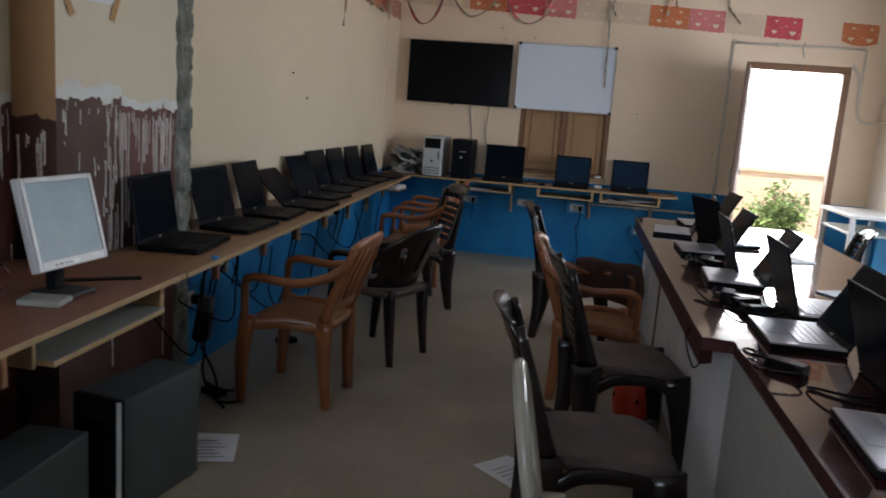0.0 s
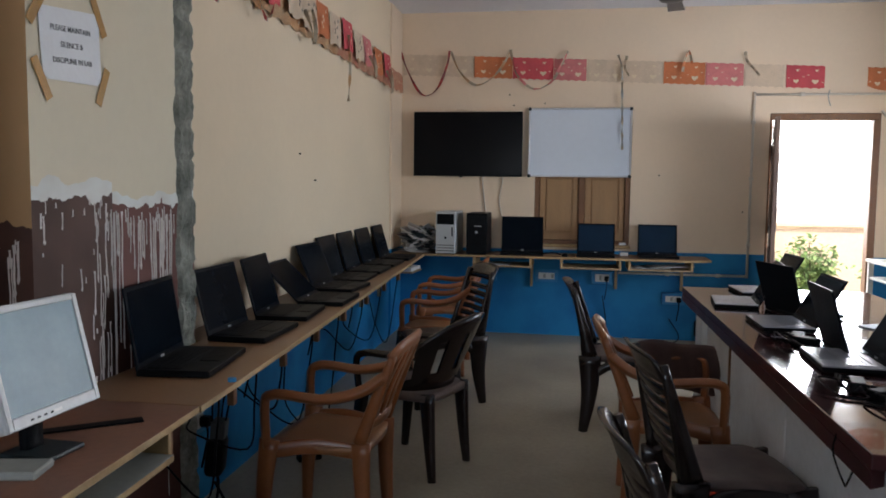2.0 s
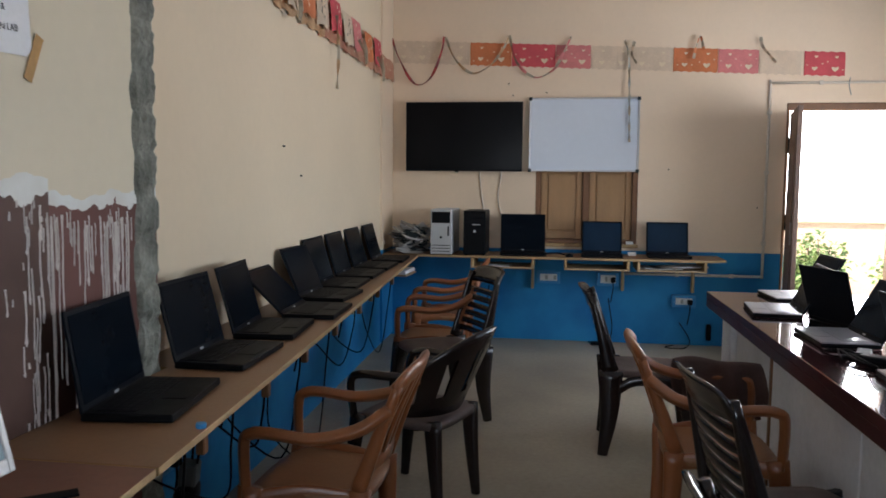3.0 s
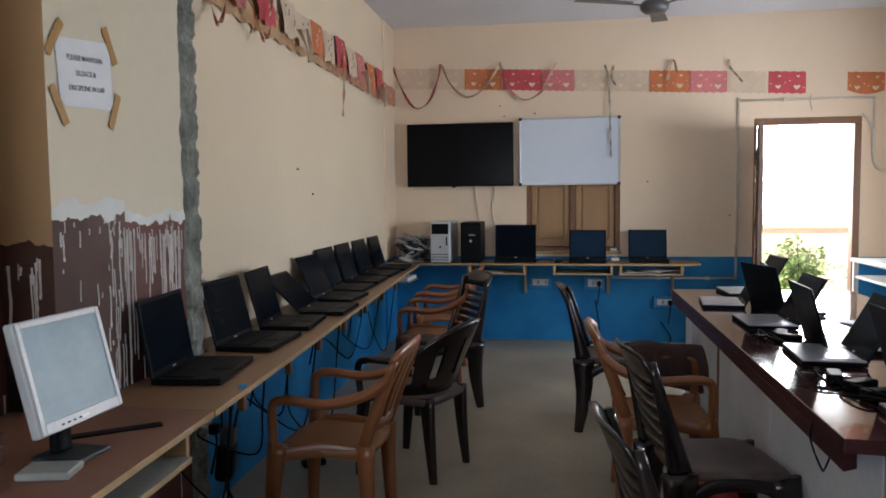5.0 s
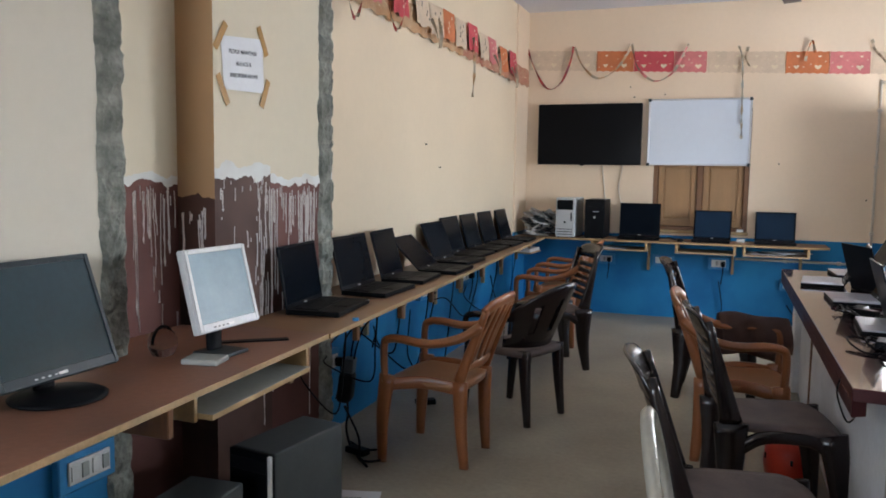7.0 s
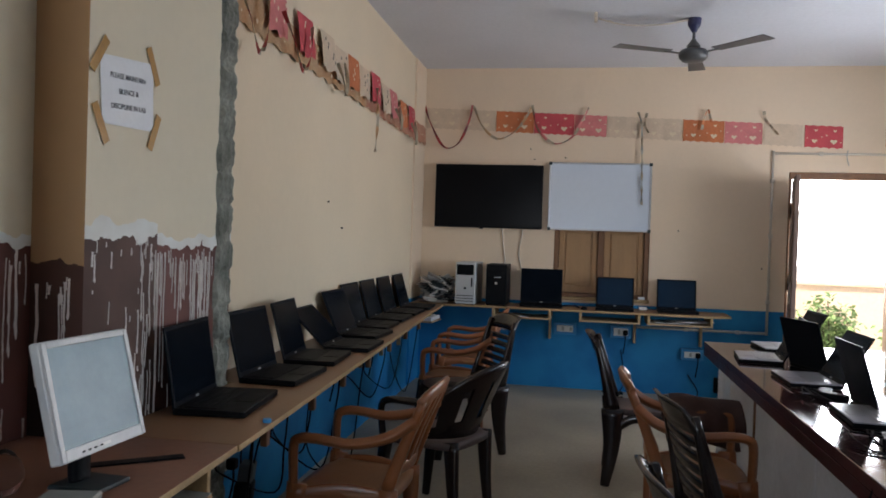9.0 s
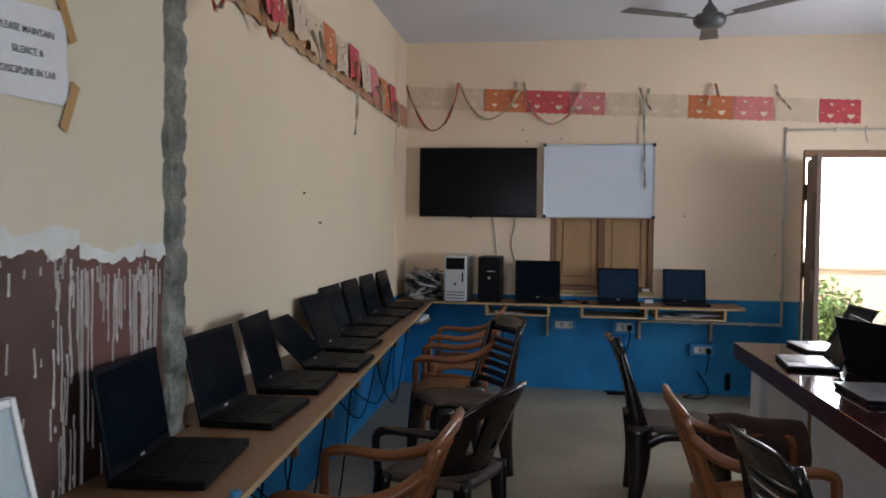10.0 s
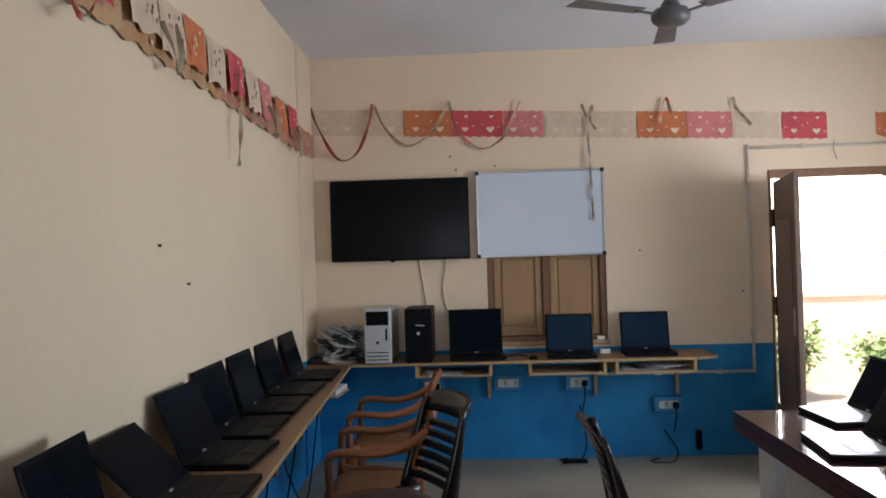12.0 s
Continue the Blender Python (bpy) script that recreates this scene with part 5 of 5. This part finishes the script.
cable("door_wire", "pale wire running round the corner by the door", [(2.56, YC, 2.10), (2.64, YC, 1.98), (2.66, YC, 1.70), (2.72, YC, 1.60), (2.85, YC - 0.03, 1.60), (2.862, 7.4, 1.64), (2.865, 6.9, 1.60)], 0.012, M_PVC)
cable("loose_wire", "short wire hanging from the conduit above the door", [(2.12, YC - 0.012, 2.28), (2.11, YC - 0.02, 2.22), (2.13, YC - 0.02, 2.14)], 0.004, M_TRAY)
for x, z in ((1.50, 0.9), (1.50, 1.5), (1.50, 2.0), (1.9, 2.245), (0.8, 0.615), (1.25, 0.615)):
    part_clip = tagged(part("conduit_clip", boxed(x - 0.018, x + 0.018, YB - 0.03, YB - 0.001, z - 0.016, z + 0.016, 0.003), M_PVC), "small conduit clip on the wall", "clip")

# nail marks on the walls
for i, (x, y, z) in enumerate(((None, 4.96, 1.584), (None, 5.25, 1.43), (0.7, YB, 1.52), (1.44, YB, 1.2), (-0.68, YB, 2.26), (-0.64, YB, 2.16), (-0.35, YB, 2.18))):
    if x is None:
        m = pose(wall_left_x(y) + 0.001, y, z, 0, 90, 0)
    else:
        m = pose(x, YB - 0.001, z, 90, 0, 0)
    k = thing("wall_nail", "dark nail in the cream wall", "nail", m)
    part("nail", lathe(bmesh.new(), [(0.004, -0.01), (0.004, 0.006), (0.007, 0.008), (0.006, 0.010)], 8), M_BLACK, k)

# ---- ceiling fan ----
fan = thing("ceiling_fan", "three-bladed grey ceiling fan on a rod", "fan", pose(0.58, 6.30, 0))
part("canopy", lathe(bmesh.new(), [(0.015, 3.03), (0.05, 3.028), (0.045, 2.98), (0.016, 2.93)][::-1], 20), M_FANBLUE, fan, "dark blue canopy cup")
part("rod", tube(bmesh.new(), [(0, 0, 2.82), (0, 0, 3.0)], 0.011, 10), M_FAN, fan)
part("lower_cup", lathe(bmesh.new(), [(0.045, 2.815), (0.05, 2.83), (0.02, 2.87), (0.012, 2.885)], 20), M_FAN, fan, smooth=True)
part("motor", lathe(bmesh.new(), [(0.04, 2.715), (0.075, 2.722), (0.10, 2.745), (0.105, 2.775), (0.09, 2.80), (0.045, 2.815)], 28), M_FAN, fan, smooth=True)
for a in (80, -45, 203):
    bl = part("blade", sweep(bmesh.new(), [(0.19, 0, 2.780), (0.4, 0, 2.782), (0.60, 0, 2.784)], (0.10, 0.13), 0.005, side=(0, 1, -0.04), rnd=0.2), M_FAN, fan)
    bl.matrix_local = pose(0, 0, 0, 0, 0, a)
    br = part("blade_arm", sweep(bmesh.new(), [(0.09, 0, 2.77), (0.22, 0, 2.775)], 0.03, 0.006, side=(0, 1, 0), rnd=0.3), M_FAN, bl)
h = thing("ceiling_hook", "small pale hook and wire on the ceiling", "hook", pose(-0.12, 6.1, 0))
part("hook", boxed(-0.012, 0.012, -0.012, 0.012, 2.96, 3.029, 0.003), M_PVC, h)
cable("fan_wire", "pale wire looped from the ceiling to the fan", [(-0.10, 6.1, 2.985), (0.1, 6.15, 2.95), (0.35, 6.22, 2.97), (0.55, 6.29, 3.02)], 0.006, M_PVC)

# ---- paper bunting ----
def heart(bm, x, z, s, y, flip=1):
    pts = [(0, -1.0), (0.75, -0.15), (0.95, 0.4), (0.55, 0.75), (0, 0.4), (-0.55, 0.75), (-0.95, 0.4), (-0.75, -0.15)]
    bm.faces.new([bm.verts.new((x + a * s, y, z + flip * b * s * 0.8)) for a, b in pts])


def bunt_z(x):
    return 2.62 - 0.042 * (x + 1.02)


def bunting(label, x0, x1, mat, seed, scallop=False, hearts=True):
    """A strip of crepe paper on the back wall with a wavy lower edge and heart cut-outs."""
    rnd = random.Random(seed)
    t = thing("paper_bunting", label, "bunting", None, "bunting along the walls")
    bm = bmesh.new()
    n = max(6, int((x1 - x0) / 0.022))
    up, mid, lo = [], [], []
    for k in range(n + 1):
        x = x0 + (x1 - x0) * k / n
        z = bunt_z(x)
        wob = 0.005 * noise.noise(Vector((x * 18, seed, 0)))
        drop = 0.195 + (-0.035 * abs(2 * k / n - 1) ** 2 if scallop else 0.006 * math.cos(k * 2.1))
        up.append(bm.verts.new((x, YB - 0.004, z + 0.004 * math.cos(k * 2.0))))
        mid.append(bm.verts.new((x, YB - 0.009 + wob, z - drop * 0.5)))
        lo.append(bm.verts.new((x, YB - 0.006 + wob, z - drop)))
    for k in range(n):
        bm.faces.new((up[k], up[k + 1], mid[k + 1], mid[k]))
        bm.faces.new((mid[k], mid[k + 1], lo[k + 1], lo[k]))
    part("crepe_strip", bm, mat, t, smooth=True)
    if hearts:
        bm = bmesh.new()
        w = x1 - x0
        m = max(1, round(w / 0.17))
        for k in range(m):
            x = x0 + w * (k + 0.5) / m
            heart(bm, x, bunt_z(x) - 0.14, 0.026 + 0.006 * (k % 2), YB - 0.018)
            heart(bm, x + 0.01, bunt_z(x) - 0.045, 0.016, YB - 0.018)
            for q in (-0.06, 0.06):
                heart(bm, x + q, bunt_z(x) - rnd.uniform(0.07, 0.16), 0.008, YB - 0.018)
        tagged(part("cut_out", bm, M_CUT, t), kind="stuff")
    return t


faded = "faded cream crepe paper strip on the wall"
bunting(faded, -1.70, -1.03, M_CREPE_C, 1, hearts=True)
bunting("orange crepe paper strip with cut-out hearts", -1.02, -0.66, M_CREPE_O, 2)
bunting("red crepe paper strip with cut-out hearts", -0.655, -0.28, M_CREPE_R, 3)
bunting("pink crepe paper strip with cut-out hearts", -0.275, 0.02, M_CREPE_P, 4)
bunting(faded, 0.03, 0.70, M_CREPE_C, 5)
bunting("orange crepe paper strip with cut-out hearts", 0.71, 1.07, M_CREPE_O, 6)
bunting("faded pink crepe paper strip with cut-out hearts", 1.075, 1.40, M_CREPE_P, 7)
bunting(faded, 1.41, 1.74, M_CREPE_C, 8, hearts=False)
bunting("bright red crepe paper strip above the door", 1.76, 2.08, M_CREPE_R, 9)
bunting("orange crepe paper flag with a rounded lower edge", 2.43, 2.74, M_CREPE_O, 10, scallop=True)

# left wall: brown strip and hanging flags
def sag(y):
    return 0.006 * (7.5 - y)


def left_strip(y0, y1, z0, z1, mat, label, seed):
    t = thing("paper_bunting", label, "bunting", None, "bunting along the walls")
    bm = bmesh.new()
    n = int((y1 - y0) / 0.05)
    up, lo = [], []
    for k in range(n + 1):
        y = y0 + (y1 - y0) * k / n
        x = wall_left_x(y) + 0.006 + (0.018 if y > 7.4 else 0)
        up.append(bm.verts.new((x, y, z1 + sag(y) + 0.006 * math.sin(k))))
        lo.append(bm.verts.new((x + 0.008 + 0.012 * noise.noise(Vector((y * 5, seed, 0))), y, z0 + sag(y) + 0.012 * math.sin(k * 1.7))))
    for k in range(n):
        bm.faces.new((up[k], up[k + 1], lo[k + 1], lo[k]))
    part("crepe_strip", bm, mat, t, smooth=True)
    bm = bmesh.new()
    rnd = random.Random(seed)
    for k in range(int((y1 - y0) / 0.085)):
        y, z, s = y0 + 0.04 + k * 0.085, rnd.uniform(z0 + 0.04, z1 - 0.03) + sag(y0 + 0.04 + k * 0.085), rnd.uniform(0.008, 0.018)
        x = wall_left_x(y) + 0.02 + (0.018 if y > 7.4 else 0)
        bm.faces.new([bm.verts.new((x, y + s * a, z + s * b)) for a, b in ((0, -1), (0.8, 0), (0.4, 0.8), (0, 0.4), (-0.4, 0.8), (-0.8, 0))])
    tagged(part("cut_out", bm, M_CUT, t), kind="stuff")


left_strip(3.42, 5.72, 2.275, 2.45, M_CREPE_B, "faded brown-orange crepe paper strip along the wall", 31)
left_strip(5.73, 7.86, 2.275, 2.45, M_CREPE_RB, "faded red-brown crepe paper strip along the wall", 32)
LF = [(4.02, M_CREPE_P), (4.42, M_CREPE_R), (4.80, M_CREPE_C), (5.08, M_CREPE_C), (5.35, M_CREPE_O), (5.63, M_CREPE_C), (5.93, M_CREPE_R), (6.22, M_CREPE_C), (6.48, M_CREPE_P), (6.86, M_CREPE_O), (7.2, M_CREPE_R)]
for i, (y, mat) in enumerate(LF):
    rnd = random.Random(40 + i)
    col = {M_CREPE_R: "red", M_CREPE_C: "cream", M_CREPE_O: "orange", M_CREPE_P: "pink"}[mat]
    t = thing("paper_flag", "%s crepe paper flag hanging from the wall" % col, "bunting", None, "bunting along the walls")
    bm = bmesh.new()
    n, w, h = 6, 0.24, 0.21
    top = 2.535 + sag(y) + rnd.uniform(-0.015, 0.02)
    g = []
    for a in range(n + 1):
        v = a / n
        row = []
        for b in range(n + 1):
            u = b / n
            out = 0.02 + 0.03 * v * (1 - 0.4 * v) + 0.010 * math.sin(u * 6 + i) * v
            row.append(bm.verts.new((wall_left_x(y) + out, y + (u - 0.5) * w, top - h * v - 0.012 * math.cos(u * 11) * (v > 0.9))))
        g.append(row)
    for a in range(n):
        for b in range(n):
            bm.faces.new((g[a][b], g[a][b + 1], g[a + 1][b + 1], g[a + 1][b]))
    part("crepe_flag", bm, mat, t, smooth=True)
    bm = bmesh.new()
    for a in range(6):
        yy, zz = y + rnd.uniform(-0.09, 0.09), top - 0.04 - 0.13 * (a + 0.5) / 6
        v = (top - zz) / h
        x = wall_left_x(y) + 0.036 + 0.03 * v * (1 - 0.4 * v)
        s = 0.013
        bm.faces.new([bm.verts.new((x, yy + s * p, zz + s * q)) for p, q in ((0, -1), (0.8, 0), (0.4, 0.8), (-0.4, 0.8), (-0.8, 0))])
    tagged(part("cut_out", bm, M_INK if mat is M_CREPE_C else M_CUT, t), kind="stuff")


def ribbon(label, pts, mats, width=0.026, twist=9.0, n=10):
    """A twisted paper ribbon in two colours."""
    path = smooth_path(pts, n)
    t = thing("paper_ribbon", label, "ribbon", None, "ribbons on the walls")
    bm = bmesh.new()
    rings, dist = [], 0.0
    for i, p in enumerate(path):
        d = (path[min(i + 1, len(path) - 1)] - path[max(i - 1, 0)]).normalized()
        dist += (path[i] - path[i - 1]).length if i else 0
        a = d.cross(Vector((0, 1, 0)) if abs(d.y) < 0.9 else Vector((1, 0, 0))).normalized()
        b = d.cross(a)
        q = math.sin(dist * twist) * 1.1
        s = a * math.cos(q) + b * math.sin(q)
        rings.append((bm.verts.new(p + s * width / 2), bm.verts.new(p - s * width / 2)))
    for i in range(len(rings) - 1):
        f = bm.faces.new((rings[i][0], rings[i + 1][0], rings[i + 1][1], rings[i][1]))
        f.material_index = (i // 4) % 2
    part("ribbon", bm, list(mats), t)
    return t


YR = YB - 0.035
ribbon("red and grey twisted paper ribbon in a swag", [(-1.72, YR, 2.66), (-1.66, YR, 2.50), (-1.55, YR, 2.30), (-1.46, YR, 2.255), (-1.36, YR, 2.33), (-1.28, YR, 2.52), (-1.25, YR, 2.67)], (M_RIB_R, M_RIB_R2))
ribbon("faded twisted paper ribbon in a swag", [(-1.24, YR, 2.66), (-1.15, YR, 2.47), (-1.00, YR, 2.35), (-0.84, YR, 2.42), (-0.73, YR, 2.56), (-0.68, YR, 2.67)], (M_RIB_G, M_CREPE_B))
ribbon("faded twisted paper ribbon in a swag", [(-0.68, YR, 2.67), (-0.62, YR, 2.45), (-0.46, YR, 2.31), (-0.30, YR, 2.37), (-0.21, YR, 2.52), (-0.15, YR, 2.65)], (M_RIB_G, M_CREPE_P))
ribbon("faded grey ribbon hanging over the whiteboard", [(0.30, YR, 2.61), (0.335, YR, 2.5), (0.345, YR, 2.3), (0.35, 7.825, 2.1), (0.355, 7.822, 1.9), (0.36, 7.822, 1.75)], (M_RIB_G, M_TRAY), 0.022, 26)
ribbon("short faded ribbon on the orange bunting", [(0.87, YR, 2.45), (0.89, YR, 2.56), (0.92, YR, 2.63), (0.95, YR, 2.52)], (M_RIB_G, M_CREPE_O))
ribbon("short faded ribbon on the pink bunting", [(1.40, YR, 2.62), (1.42, YR, 2.54), (1.48, YR, 2.47), (1.53, YR, 2.41)], (M_RIB_G, M_CREPE_C))
ribbon("short faded ribbon on the cream bunting", [(0.38, YR, 2.6), (0.36, YR, 2.5), (0.40, YR, 2.42)], (M_RIB_G, M_CREPE_C))
for i, (y, z0, z1, w) in enumerate(((3.55, 2.42, 2.16, 0.16), (4.1, 2.45, 2.2, 0.2), (4.85, 2.4, 2.22, 0.07), (5.75, 2.44, 1.98, 0.02), (6.45, 2.4, 2.24, 0.06), (7.1, 2.38, 2.2, 0.06))):
    y = 1 + (y - 1) * (1 + 0.014 * (7.5 - y))
    x = wall_left_x(y) + 0.05
    z0, z1 = z0 + sag(y), z1 + sag(y)
    if w < 0.03:
        ribbon("faded ribbon tail hanging from the wall bunting", [(x, y, z0), (x + 0.01, y + 0.005, (z0 + z1) / 2), (x, y - 0.005, z1)], (M_RIB_G, M_CREPE_B), 0.022, 20)
    else:
        ribbon("looped paper ribbon hanging from the wall bunting", [(x, y - w, z0), (x + 0.03, y - w * 0.6, (z0 + z1) / 2), (x + 0.035, y, z1), (x + 0.03, y + w * 0.6, (z0 + z1) / 2), (x, y + w, z0 + 0.03)], (M_RIB_R if i < 2 else M_RIB_G, M_RIB_G), 0.024, 9)
